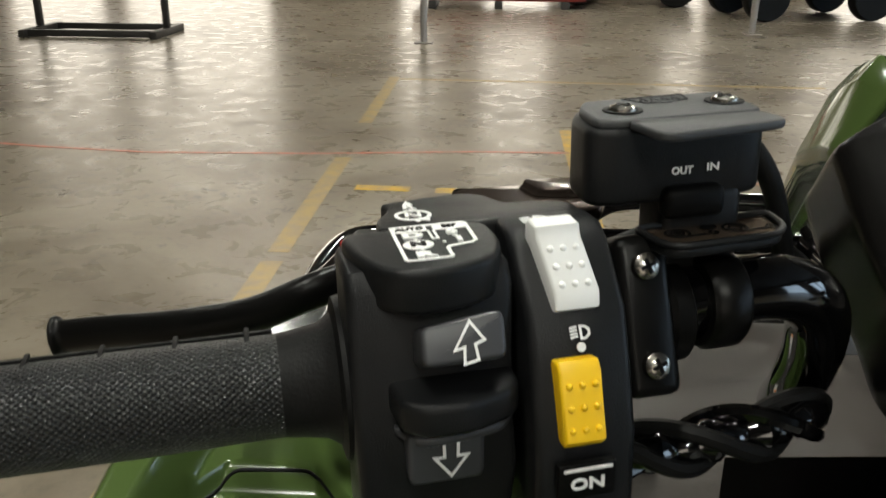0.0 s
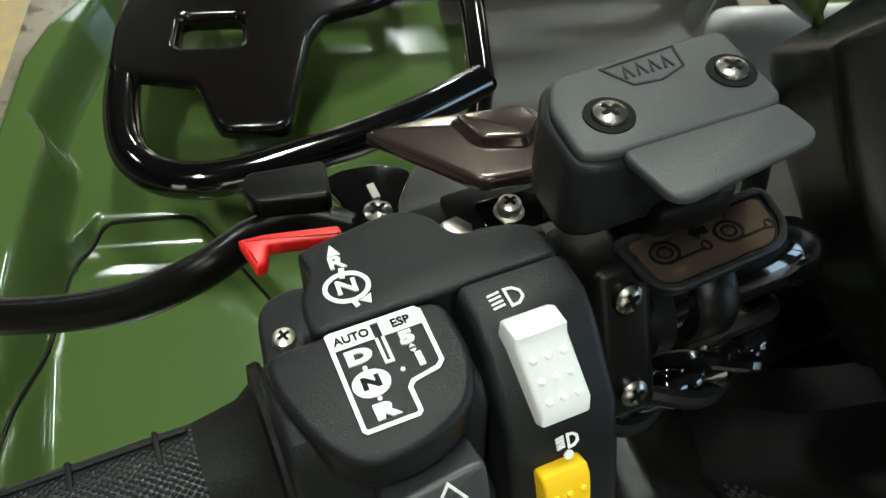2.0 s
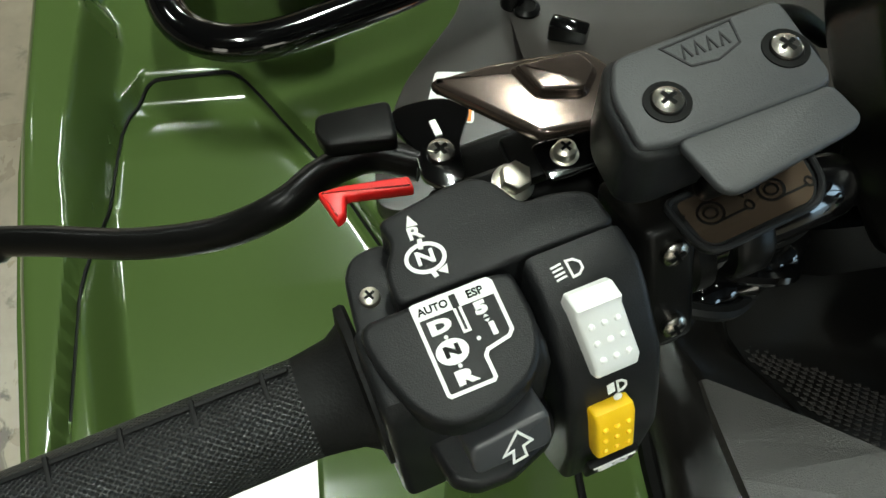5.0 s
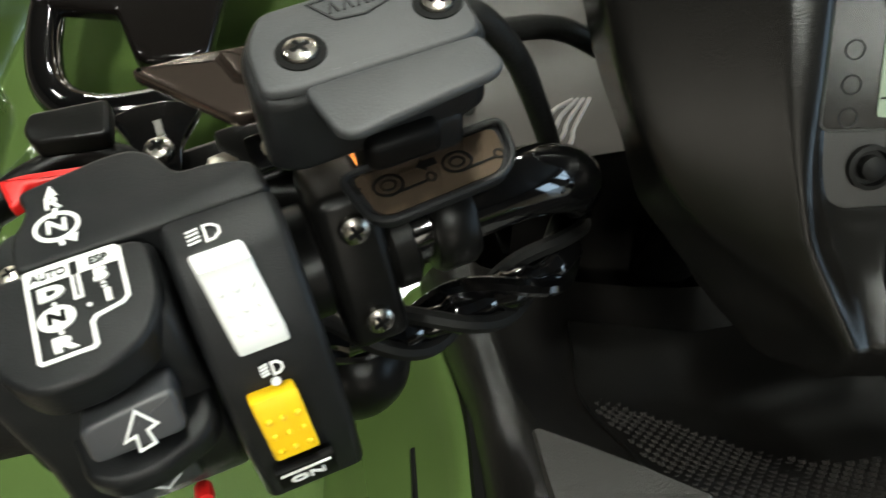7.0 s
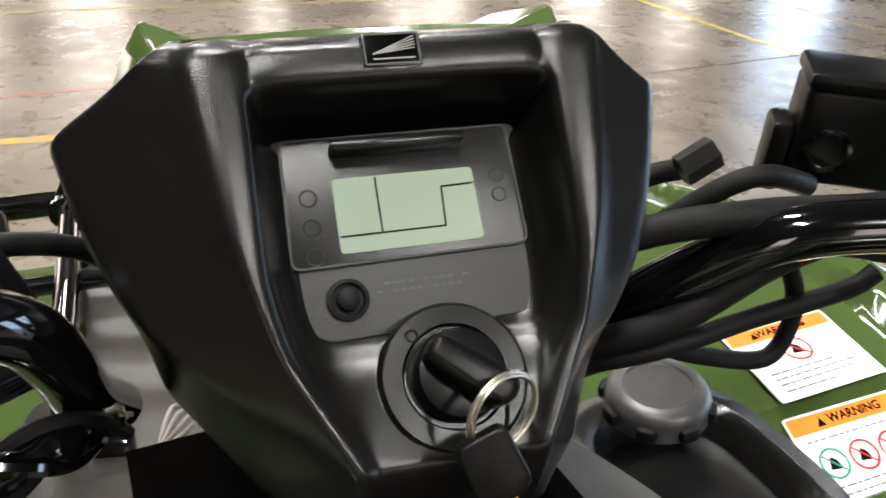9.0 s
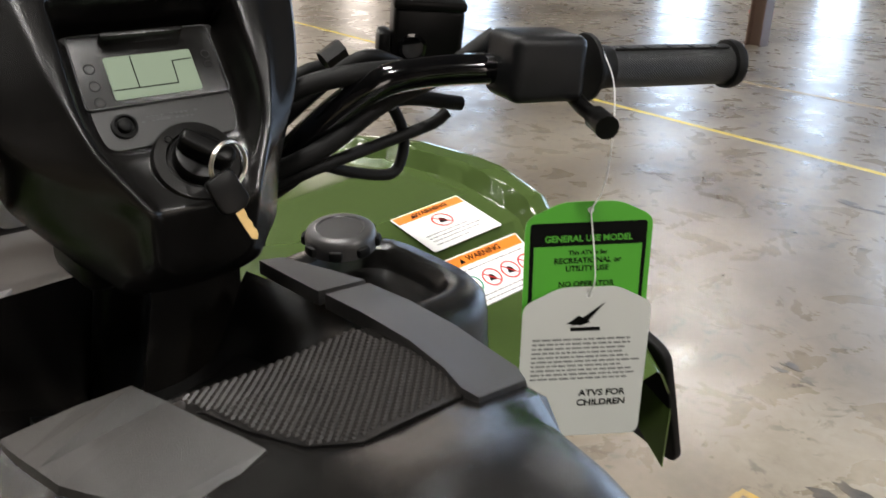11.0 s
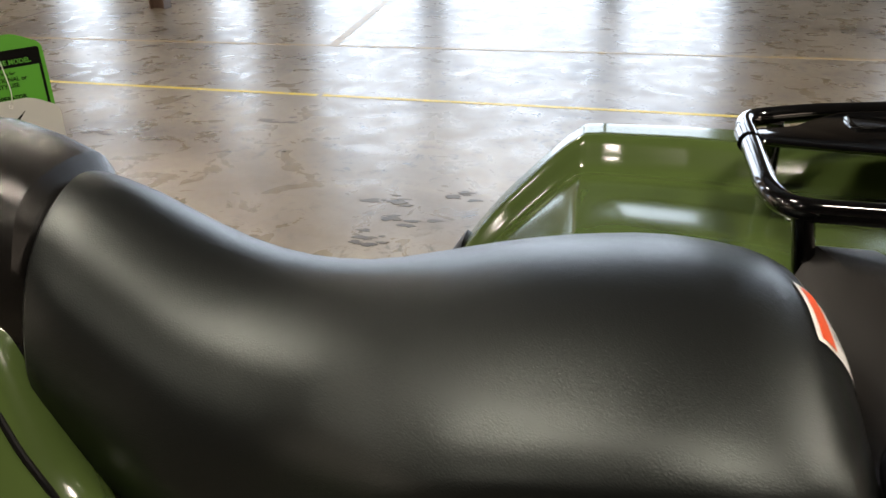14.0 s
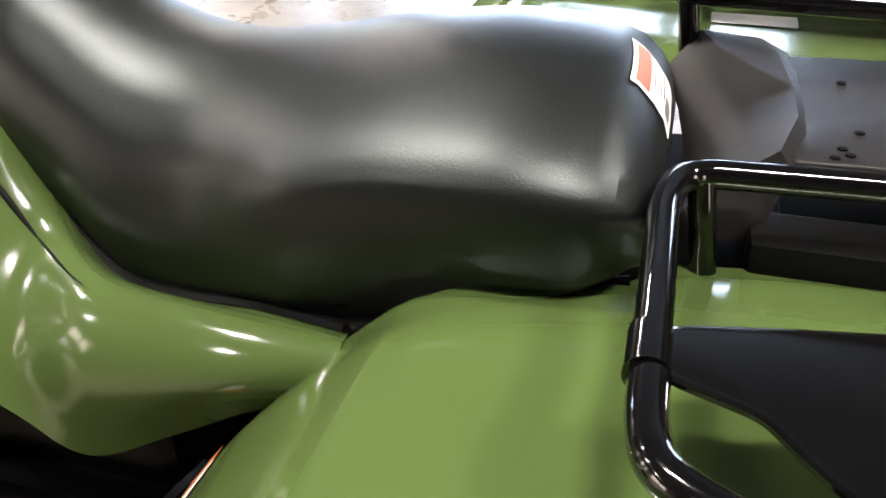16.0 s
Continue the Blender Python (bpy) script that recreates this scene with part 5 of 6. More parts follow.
def side_cover(mirror):
    rows = (((-.088, .168, .902), (-.104, .163, .896), (-.140, .138, .845), (-.170, .130, .78)),
            ((-.078, .06, .922), (-.096, .06, .908), (-.165, .06, .80), (-.19, .06, .70)),
            ((-.080, -.05, .945), (-.097, -.05, .934), (-.175, -.05, .82), (-.20, -.05, .70)),
            ((-.045, -.158, .964), (-.061, -.161, .954), (-.16, -.17, .83), (-.20, -.17, .69)),
            ((-.002, -.206, .979), (-.020, -.209, .970), (-.13, -.22, .84), (-.19, -.22, .67)),
            ((-.012, -.325, .943), (-.034, -.329, .926), (-.13, -.35, .80), (-.185, -.365, .725)),
            ((-.024, -.368, .900), (-.058, -.382, .872), (-.125, -.395, .79), (-.176, -.405, .730)),
            ((-.042, -.420, .826), (-.076, -.430, .828), (-.145, -.44, .77), (-.180, -.45, .716)),
            ((-.073, -.485, .786), (-.125, -.505, .824), (-.176, -.508, .778), (-.182, -.51, .690)),
            ((-.093, -.560, .789), (-.143, -.570, .826), (-.186, -.580, .785), (-.174, -.59, .726)),
            ((-.112, -.640, .805), (-.156, -.650, .827), (-.186, -.655, .800), (-.168, -.66, .762)),
            ((-.130, -.715, .812), (-.152, -.718, .818), (-.166, -.720, .805), (-.162, -.72, .772)))
    sec = []
    for r in rows:
        pts = spline(r, 5)
        if mirror:
            pts = [Vector((2 * (.066 + .06 * (p.y + .3)) - p.x, p.y, p.z)) for p in pts]
        sec.append(pts)
    out = side_rows(sec)
    if not mirror:
        SIDE.extend(out)
    bm = loft(out, closed=False)
    inner = [v for v in bm.verts if not v.is_boundary]
    for _ in range(5):
        bmesh.ops.smooth_vert(bm, verts=inner, factor=.5, use_axis_x=True, use_axis_y=True, use_axis_z=True)
    bmesh.ops.recalc_face_normals(bm, faces=bm.faces)
    bmesh.ops.solidify(bm, geom=bm.faces[:], thickness=.003)
    return part("side_cover", bm, M_GREEN, atv, "glossy olive green side cover")


sc = side_cover(False)
side_cover(True)
# no groove is cut; a black tube draws its shade on the cover
part("cover_groove_shade", tube([p + Vector((0, 0, -.0004)) for p in side_line(6, 5, 41)], lambda f: .0026 * min(1, (1 - f) * 4 + .12), 8), M_INK, sc)
# black tube along the upper edge, put in for the shade of the gap
part("seat_gap_shade", tube([p + Vector((.006, .004, -.001)) for p in side_line(0, 0, 65)], .0062, 8), M_INK, sc)

# footwells
for sx, x0 in ((-1, -.235), (1, .33)):
    part("footwell", loft([[(x0 + sx * a, y, z) for a, z in ((0, .66), (.03, .40), (.10, .34), (.26, .34), (.31, .40))] for y in (-.62, -.45, -.2, .02)], closed=False), M_RUBBER, atv, "black ribbed footwell")


# front fenders
def sunk_panel(x, y):
    """How far down the sunk panel of the fender is pressed at a place, from 0 to 1; its front wall is a broad slope, the others are steep."""
    def side(ax, ay, bx, by, wide):
        l = math.hypot(bx - ax, by - ay)
        return ((x - ax) * (by - ay) - (y - ay) * (bx - ax)) / l / wide
    t = min(side(-.452, .10, -.431, .362, .0032), side(-.431, .362, -.407, .400, .006), (.404 - y) / .026, side(-.326, .402, -.304, .377, .012), side(-.304, .377, -.250, .303, .0055), side(-.250, .303, -.16, .14, .0055))
    return smooth(0, 1, t) + .45 * math.exp(-((t - 1.3) / .9) ** 2) * smooth(.400, .375, y)


def front_left(u, v):
    y = -.06 + v * .90
    xe = lerp([(-.06, -.50), (.45, -.518), (.55, -.515), (.60, -.502), (.66, -.478), (.73, -.447), (.79, -.418), (.84, -.37)], y)
    x = -.06 + u * (xe + .06) / .93 if u < .93 else xe
    z = lerp([(-.06, .735), (.05, .765), (.20, .800), (.32, .818), (.6, .822), (.84, .800)], y)
    rim = lerp([(-.06, .035), (.10, .045), (.30, .050), (.55, .052), (.66, .052), (.75, .046), (.80, .034), (.84, .012)], y)
    inner = lerp([(-.06, -.415), (.10, -.430), (.28, -.447), (.43, -.442), (.45, -.447), (.475, -.462), (.53, -.454), (.65, -.430), (.75, -.402), (.84, -.350)], y)
    z += rim * smooth(inner + .019, inner - .003, x)
    z -= .015 * sunk_panel(x, y)
    z -= .075 * smooth(xe + .045, xe + .004, x) ** 1.6
    if u > .93:
        z -= (u - .93) / .07 * .10
    return (x, y, z)


ffl = part("front_fender", grid(front_left, 260, 330, .003), M_GREEN, atv, "glossy olive green front fender with moulded creases")
seam_bm = bmesh.new()
seam_bm.from_mesh(ffl.data)
seam_tree = BVHTree.FromBMesh(seam_bm)
seam_bm.free()
seam = []
for p in bend([(-.4470, .10, 0), (-.4262, .360, 0), (-.4040, .3935, 0), (-.3270, .3955, 0), (-.3070, .371, 0), (-.2550, .300, 0), (-.168, .14, 0)], .012):
    seam.append(p)
walked = [seam[0]]
for a, b in zip(seam, seam[1:]):
    n_ = max(1, int((b - a).length / .006))
    walked += [a + (b - a) * (k + 1) / n_ for k in range(n_)]
seam = [seam_tree.ray_cast(Vector((p.x, p.y, 1.1)), Vector((0, 0, -1)))[0] for p in walked]
# black tube laid in the groove: its shade drawn as a dark line
part("panel_groove_shade", tube(seam, .0017, 6), M_INK, ffl, "dark tube for the shade in the sunk panel groove")
lab = part("fender_label", put(prism(rounded([(-.372, .068), (-.276, .070), (-.277, .006), (-.368, .002)], .003), 0, .0006), pose(0, 0, .7735, 0, 0, 0) @ pose(0, 0, -.0220, 14, 0, 0)), M_LABEL, ffl, "white warning label with grey bars", smooth=False)


def front_right(u, v):
    y = -.03 + v * .87
    xe = lerp([(-.03, .63), (.30, .665), (.50, .65), (.66, .60), (.84, .50)], y)
    x = .24 + u * (xe - .24) / .93 if u < .93 else xe
    base = lerp([(-.03, .79), (.05, .853), (.128, .8795), (.168, .9000), (.172, .9105), (.25, .9255), (.4, .925), (.6, .90), (.84, .86)], y) + .08 * (x - .44)
    z = base + .022 * smooth(.575, .59, x) * smooth(.0, .12, y)
    z -= .05 * smooth(xe - .05, xe, x) ** 1.6
    if u > .93:
        z -= (u - .93) / .07 * .10
    return (x, y, z)


ffr = part("front_fender", grid(front_right, 70, 80, .003), M_GREEN, atv, "glossy olive green front fender with moulded creases")
part("mud_flap", put(prism(rounded([(-.05, -.10), (.05, -.11), (.055, .05), (.02, .09), (-.04, .08)], .02), -.006, .006, .003), axes((.640, .012, .745), (.2, .98, .1), (.93, -.22, .3))), M_RUBBER, ffr, "black rubber fender edge flap")
part("flap_bolt", put(lathe([(.010, 0), (.010, .003), (.005, .004), (.005, .002), (0, .002)], 18), axes((.652, .012, .752), (.2, .98, .1), (.93, -.22, .3))), M_INK, ffr)


def sign(m, w, h, title, rows, icons, parent):
    s = part("warning_label", put(prism(rounded([(0, 0), (w, 0), (w, -h), (0, -h)], .003), 0, .0008), m), M_LABEL, parent, "white warning label with an orange header", smooth=False)
    part("label_header", put(prism([(.002, -.002), (w - .002, -.002), (w - .002, -.016), (.002, -.016)], .0008, .0011), m), M_ORANGE, s, smooth=False)
    part("header_word", words(title, .0075, m @ pose(w * .52, -.009, .0013), 1.0), M_INK, s)
    part("header_triangle", put(prism([(w * .22, -.0130), (w * .22 + .008, -.0130), (w * .22 + .004, -.0055)], .0011, .0014), m), M_INK, s, smooth=False)
    rnd = random.Random(int(w * 1e5))
    bars = []
    for y, a, b in rows:
        x = a
        while x < b - .004:
            l = rnd.uniform(.003, .010)
            bars.append(box(min(l, b - x), .0014, .0002, (x + min(l, b - x) / 2, -y, .0009)))
            x += l + .0016
    tagged(part("label_text", put(join(*bars), m), M_LINK, s, "tiny unreadable grey bars", smooth=False), kind="stuff")
    for k, (x, y, r, mt) in enumerate(icons):
        part("label_icon", put(join(stroke(ellipse(x, -y, r, r, 20), .0018, closed=True), stroke([(x - r * .7, -y + r * .7), (x + r * .7, -y - r * .7)], .0014)), m @ pose(0, 0, .0009)), mt, s)
        part("icon_figure", put(prism(rounded([(x - r * .5, -y - r * .35), (x + r * .45, -y - r * .45), (x + r * .3, -y + r * .2), (x - r * .1, -y + r * .5)], .002), .0008, .0010), m), M_INK, s, smooth=False)
    return s


M_SIGNGREEN = mat("sign_green", (0.01, 0.25, 0.14), 0.5)
sign(axes((.4385, .2520, .9290), (.101, -.001, .008), (0, -.18, 1)), .104, .080, "WARNING", [(.052, .012, .075), (.058, .012, .090), (.064, .012, .084), (.071, .012, .060)], [(.052, .033, .0125, M_RED)], ffr)
sign(axes((.4355, .1685, .9035), (.120, -.004, .008), (0, -.52, 1)), .122, .098, "WARNING", [(.0225, .010, .115), (.060, .010, .110), (.066, .010, .095), (.072, .010, .112), (.079, .010, .100), (.086, .010, .085)], [(.022, .042, .0115, M_SIGNGREEN), (.050, .042, .0115, M_RED), (.078, .042, .0115, M_RED), (.105, .042, .0115, M_RED)], ffr)

# front rack
M_PRESSED = mat("pressed_steel_paint", (0.0030, 0.0024, 0.0022), 0.14, noise_scale=12, noise_mix=0.4, dark=(0.005, 0.004, 0.0036), bump=0.02, bump_scale=90, spec=0.38)
def pipe(pts, r=.0125, rb=.04, m=None, parent=None, name="rack_tube", label=""):
    return part(name, tube(bend(pts, rb), r, 14, m=m), M_GLOSS, parent, label)


frack = part("front_rack", tube(bend([(-.075, .46, .893), (-.165, .402, .893), (-.30, .350, .893), (-.360, .372, .893), (-.379, .45, .893), (-.374, .72, .893), (-.355, .803, .893), (-.26, .811, .893), (.085, .815, .893), (.43, .811, .893), (.525, .803, .893), (.544, .72, .893), (.549, .45, .893), (.530, .372, .893), (.47, .350, .893), (.335, .402, .893), (.245, .46, .893)], .05, 6), .0150, 16), M_GLOSS, atv, "gloss black tubular steel front rack with pressed plates")
for sx in (1, -1):
    mir = Matrix.Identity(4) if sx > 0 else Matrix.Translation((.17, 0, 0)) @ Matrix.Diagonal((-1, 1, 1, 1))
    pipe([(-.075, .455, .893), (-.068, .58, .895), (-.062, .80, .893)], .0125, .05, mir, frack)
    pipe([(-.070, .795, .893), (-.055, .806, .925), (-.020, .811, .948), (.086, .813, .950)], .0125, .03, mir, frack)
    part("tube_collar", put(tube([(-.066, .775, .893), (-.062, .806, .893)], .020, 18), mir), M_GLOSS, frack)
    pipe([(-.39, .61, .888), (.086, .604, .890)], .0100, .02, mir, frack)
    pipe([(-.075, .46, .893), (-.080, .44, .84), (-.085, .43, .76)], .011, .03, mir, frack)
    pipe([(-.062, .79, .893), (-.062, .80, .84), (-.062, .80, .74)], .011, .03, mir, frack)

    def pressed(outline, holes, z, th=.005):
        """A plate with holes, its outer edge turned down."""
        bm = bmesh.new()
        out = [bm.verts.new((x, y, z)) for x, y in outline]
        edges = [bm.edges.new((out[i], out[(i + 1) % len(out)])) for i in range(len(out))]
        for hole in holes:
            ring = [bm.verts.new((x, y, z)) for x, y in hole]
            edges += [bm.edges.new((ring[i], ring[(i + 1) % len(ring)])) for i in range(len(ring))]
        bmesh.ops.triangle_fill(bm, edges=edges, use_beauty=True)
        bmesh.ops.recalc_face_normals(bm, faces=bm.faces)
        for f in bm.faces:
            if f.normal.z < 0:
                f.normal_flip()
        bmesh.ops.solidify(bm, geom=bm.faces[:], thickness=th)
        return put(bm, mir)

    def turned_edge(outline, z, out_by, down):
        """A rounded edge that leaves the plate at an outline and turns down by it."""
        rows_ = []
        for k in range(6):
            a = math.pi / 2 * k / 5
            rows_.append([Vector((x, y, z - down * (1 - math.cos(a)))) for x, y in offset(outline, -out_by * math.sin(a))])
        rows_.append([Vector((x, y, z - down * 1.8)) for x, y in offset(outline, -out_by)])
        return put(loft(rows_, cap=False), mir)

    def slot_at(hx, hy, a, b):
        return rounded([(hx - a, hy - b * .75), (hx - a * .72, hy - b), (hx + a * .72, hy - b), (hx + a, hy - b * .75), (hx + a, hy + b * .75), (hx + a * .72, hy + b), (hx - a * .72, hy + b), (hx - a, hy + b * .75)], .006, 3)

    plate_outline = rounded([(-.377, .610), (-.364, .664), (-.354, .716), (-.299, .732), (-.252, .738), (-.220, .776), (-.204, .798), (-.148, .798), (-.131, .762), (-.125, .708), (-.128, .605), (-.142, .584), (-.169, .567), (-.210, .552), (-.225, .522), (-.242, .402), (-.290, .404), (-.312, .466), (-.384, .482), (-.386, .540)], .008, 4)
    slots_ = [slot_at(-.178, .752, .031, .024), slot_at(-.284, .679, .031, .024), slot_at(-.183, .648, .031, .023), slot_at(-.307, .530, .034, .030)]
    window_ = rounded([(-.352, .648), (-.354, .600), (-.345, .588), (-.309, .592), (-.300, .608), (-.333, .642)], .006, 3)
    fp = part("rack_plate", pressed(plate_outline, slots_ + [window_], .9085), M_PRESSED, frack, "pressed gloss black steel plate with rounded slots")
    part("plate_edge", turned_edge(plate_outline, .9085, .005, .007), M_PRESSED, fp)
    for sl_ in slots_ + [window_]:
        part("slot_rim", turned_edge(sl_, .9087, -.007, .010), M_PRESSED, fp)
part("inner_panel", box(.42, .62, .02, (.09, .29, .70), .006, 2), M_BLACK, atv, "black plastic panel under the steering head")
part("front_cover_panel", box(.30, .40, .02, (.085, .63, .80), .008, 2), M_BLACK, atv, "black plastic panel under the front rack")
part("grille_bar", box(.28, .03, .06, (.085, .83, .80), .008, 2), M_BLACK, atv)
M_SHIELD = mat("grey_shield", (0.024, 0.021, 0.019), 0.30, noise_scale=20, noise_mix=0.4, dark=(0.036, 0.032, 0.029), bump=0.2, bump_scale=1100)
wing = part("shield_wing", prism(rounded([(-.214, .290), (-.216, .240), (-.146, .222), (-.115, .253), (-.07, .248), (-.07, .50), (-.105, .500), (-.134, .428), (-.183, .361)], .012), .8000, .8262, .0012), M_SHIELD, atv, "grey plastic shield beside the fender")
slab = part("fender_label", put(prism(rounded([(-.157, .368), (-.1215, .364), (-.131, .312), (-.172, .319)], .003), 0, .0006), pose(0, 0, .8264)), M_LABEL, wing, "white warning label with an orange band", smooth=False)
part("label_bar", put(prism([(-.1335, .3635), (-.1235, .3622), (-.1330, .3140), (-.1430, .3153)], .0006, .0010), pose(0, 0, .8264)), M_ORANGE, slab, smooth=False)
part("inner_shield", loft([[(-.085 + .34 * f, y, z) for f in (0, .33, .67, 1)] for y, z in ((.20, .93), (.30, .87), (.44, .82), (.80, .815))], closed=False), M_SHIELD, atv, "grey plastic shield ahead of the steering head")

part("shield_bolt", put(lathe([(.012, 0), (.012, .004), (.008, .007), (.008, .005), (0, .005)], 20), pose(-.069, .429, .8262)), M_BLACK, wing, "round black bolt")
part("hose_bracket", put(box(.034, .016, .030, (0, 0, .012), .004, 2), pose(-.0425, .382, .832, 0, 0, -25)), M_GLOSS, wing, "shiny black bracket")

# wheels and belly, seen only at the edges
for x, y in ((-.40, .42), (.57, .42), (-.43, -.98), (.44, -.98)):
    w = part("wheel", lathe([(.15, -.11), (.27, -.115), (.30, -.09), (.315, -.05), (.318, 0), (.315, .05), (.30, .09), (.27, .115), (.15, .11)], 36, m=pose(x, y, .318, 0, 90, 0)), M_RUBBER, atv, "black knobbly tyre on a black rim")
    part("rim", lathe([(.03, -.06), (.15, -.09), (.155, -.05), (.155, .05), (.15, .09), (.03, .06)], 28, m=pose(x, y, .318, 0, 90, 0)), M_BLACK, w)
    for k in range(22):
        part("tread_lug", put(box(.20, .030, .014, (0, 0, .319), .003, 1), pose(x, y, .318) @ pose(0, 0, 0, 360 / 22 * k, 0, 0) @ pose(0, 0, 0, 0, 0, 18 if k % 2 else -18)), M_RUBBER, w)
part("axle", join(tube([(-.36, .42, .318), (.53, .42, .318)], .03, 12), tube([(-.40, -.98, .318), (.41, -.98, .318)], .03, 12)), M_BLACK, atv)
part("chassis", box(.30, 1.5, .22, (.04, -.25, .42), .03, 2), M_BLACK, atv, "black steel frame")
part("engine_block", box(.24, .6, .30, (.05, -.2, .59), .03, 2), M_BLACK, atv, "black engine block")
part("front_frame", box(.2, .3, .45, (.075, .42, .55), .03), M_BLACK, atv)
part("rear_frame", box(.3, .3, .4, (0, -1.0, .55), .03), M_BLACK, atv)

# ---- rear: fenders, deck, racks ----
FENDER_Z = [(-1.4, .868), (-.86, .870), (-.80, .870), (-.772, .863), (-.751, .848), (-.709, .807), (-.67, .768), (-.638, .727), (-.595, .665), (-.54, .575)]


def fender_top(u, y):
    z = sum(lerp(FENDER_Z, y + k * .009) for k in (-2, -1, 0, 1, 2)) / 5
    z += .016 * smooth(0, .2, u) - .012 * smooth(.20, .46, u) * smooth(.74, .82, -y)
    z += .0022 * math.exp(-((y + .768) / .007) ** 2) * smooth(.08, .2, u)
    return z - .06 * smooth(.80, 1.0, u) ** 1.5


def rear_fender(mirror):
    def fn(u, v):
        y = -.545 - v * .83
        yf = y - .035 if mirror else y
        x_in = lerp([(-1.4, -.045), (-1.0, -.060), (-.93, -.072), (-.90, -.100), (-.777, -.138), (-.545, -.140)], y)
        xe = lerp([(-1.4, -.46), (-1.1, -.52), (-.85, -.54), (-.72, -.53), (-.545, -.49)], y)
        x = x_in + u * (xe - x_in)
        z = fender_top(u, yf)
        if mirror:
            x = 2 * .040 - x
            z += .020 + .014 * smooth(.15, .55, u) + .032 * smooth(.60, .70, u)
        return (x, y, z)

    f = part("rear_fender", grid(fn, 48, 220, .003), M_GREEN, atv, "glossy olive green rear fender")
    part("fender_flap", grid(lambda u, v: Vector(fn(.02 + u * .97, v * .062)) + Vector((0, .004, .003)), 24, 6, .006), M_BLACK, f, "black plastic edge of the fender")
    return f


rfl = rear_fender(False)
rfr = rear_fender(True)
RL = frame_of((.357, -.978, .93), (0, -1, 0), (1, .05, .06))
part("fender_label", draped(rfr, RL, .085, .030, 8, 4, .0012), M_LABEL, rfr, "white printed label on the fender")
RD = frame_of((.388, -.713, .885), (1, -.15, .1), (-.1, -.7, .7))
rdec = part("fender_decal", draped(rfr, RD, .078, .058, 8, 8, .0010), M_LABEL, rfr, "white decal with orange stripes")
for k in range(5):
    part("decal_stripe", draped(rfr, RD @ pose(-.030 + .015 * k, 0, 0), .0065, .056, 2, 8, .0016), M_ORANGE, rdec)
decal = part("fender_decal", loft([[(x0 + (x1 - x0) * k / 4, y, fender_top((x0 + (x1 - x0) * k / 4 + .140) / (-.36), y) + .0025) for k in range(5)] for y, x0, x1 in ((-.650, -.215, -.222), (-.640, -.222, -.250), (-.625, -.235, -.275), (-.605, -.252, -.295), (-.590, -.265, -.305))], closed=False), M_LABEL, rfl, "white decal strip with an orange edge")
part("decal_edge", loft([[(x0 + .012 - .008 * k, y, fender_top((x0 + .012 - .008 * k + .140) / (-.36), y) + .003) for k in range(2)] for y, x0 in ((-.650, -.215), (-.640, -.222), (-.625, -.235), (-.605, -.252), (-.590, -.265))], closed=False), M_ORANGE, decal)
part("seat_rail", tube([(-.110, -.70, .825), (-.115, -.82, .855), (-.100, -.90, .868)], .006, 8), M_INK, atv)
part("under_seat_trim", loft([[(-.07, y, z), (-.122, y, z - .01), (-.135, y, z - .05)] for y, z in ((-.66, .81), (-.78, .845), (-.90, .868))], closed=False), M_BLACK, atv)

# deck behind the seat
M_DECK = mat("deck_plastic", (0.010, 0.0092, 0.0088), 0.36, noise_scale=40, noise_mix=0.5, dark=(0.018, 0.0165, 0.015), bump=0.35, bump_scale=1300, spec=0.25)
# added black block that keeps the hole under the seat tail dark
part("tail_gap_filler", box(.27, .22, .02, (.03, -.89, .850), .005, 2), M_INK, atv, "added black filler block under the seat tail")
part("rear_undertray", box(.44, .50, .03, (.04, -1.18, .835), .006, 2), M_INK, atv, "black tray under the rear deck")
deck = part("rear_deck", prism(rounded([(0.184, -.985), (0.193, -1.035), (0.197, -1.22), (-0.078, -1.22), (-0.018, -1.045), (-0.023, -.990), (0.043, -1.002), (0.120, -1.000)], .01), .905, .930, .003), M_DECK, atv, "dark grey plastic deck with small screws")
for x, y in ((0.129, -1.035), (0.034, -1.038), (-0.005, -1.028), (-0.011, -1.018), (0.004, -1.024)):
    part("deck_screw", put(lathe([(.0036, 0), (.0036, .0012), (.002, .0018), (0, .0018)], 12), pose(x, y, .9302)), M_INK, deck)
part("deck_collar", loft([[Vector(p) for p in r] for r in (
    [(0.146, -.900, .925), (0.176, -.925, .950), (0.197, -.975, .940), (0.197, -1.00, .928)], [(0.107, -.915, .905), (0.137, -.945, .945), (0.150, -.985, .945), (0.150, -1.005, .928)],
    [(0.051, -.925, .890), (0.073, -.955, .925), (0.081, -.995, .942), (0.077, -1.006, .928)], [(-0.000, -.925, .885), (0.017, -.955, .915), (0.025, -.995, .942), (0.024, -1.004, .928)],
    [(-0.052, -.915, .885), (-0.039, -.945, .915), (-0.026, -.982, .938), (-0.028, -.992, .925)], [(-0.070, -.922, .862), (-0.064, -.94, .880), (-0.054, -.960, .885), (-0.050, -.972, .868)])], closed=False), M_DECK, deck, "faceted grey plastic collar behind the seat")
part("deck_side", box(.05, .30, .04, (-0.045, -1.12, .872), .006, 2), M_INK, deck)


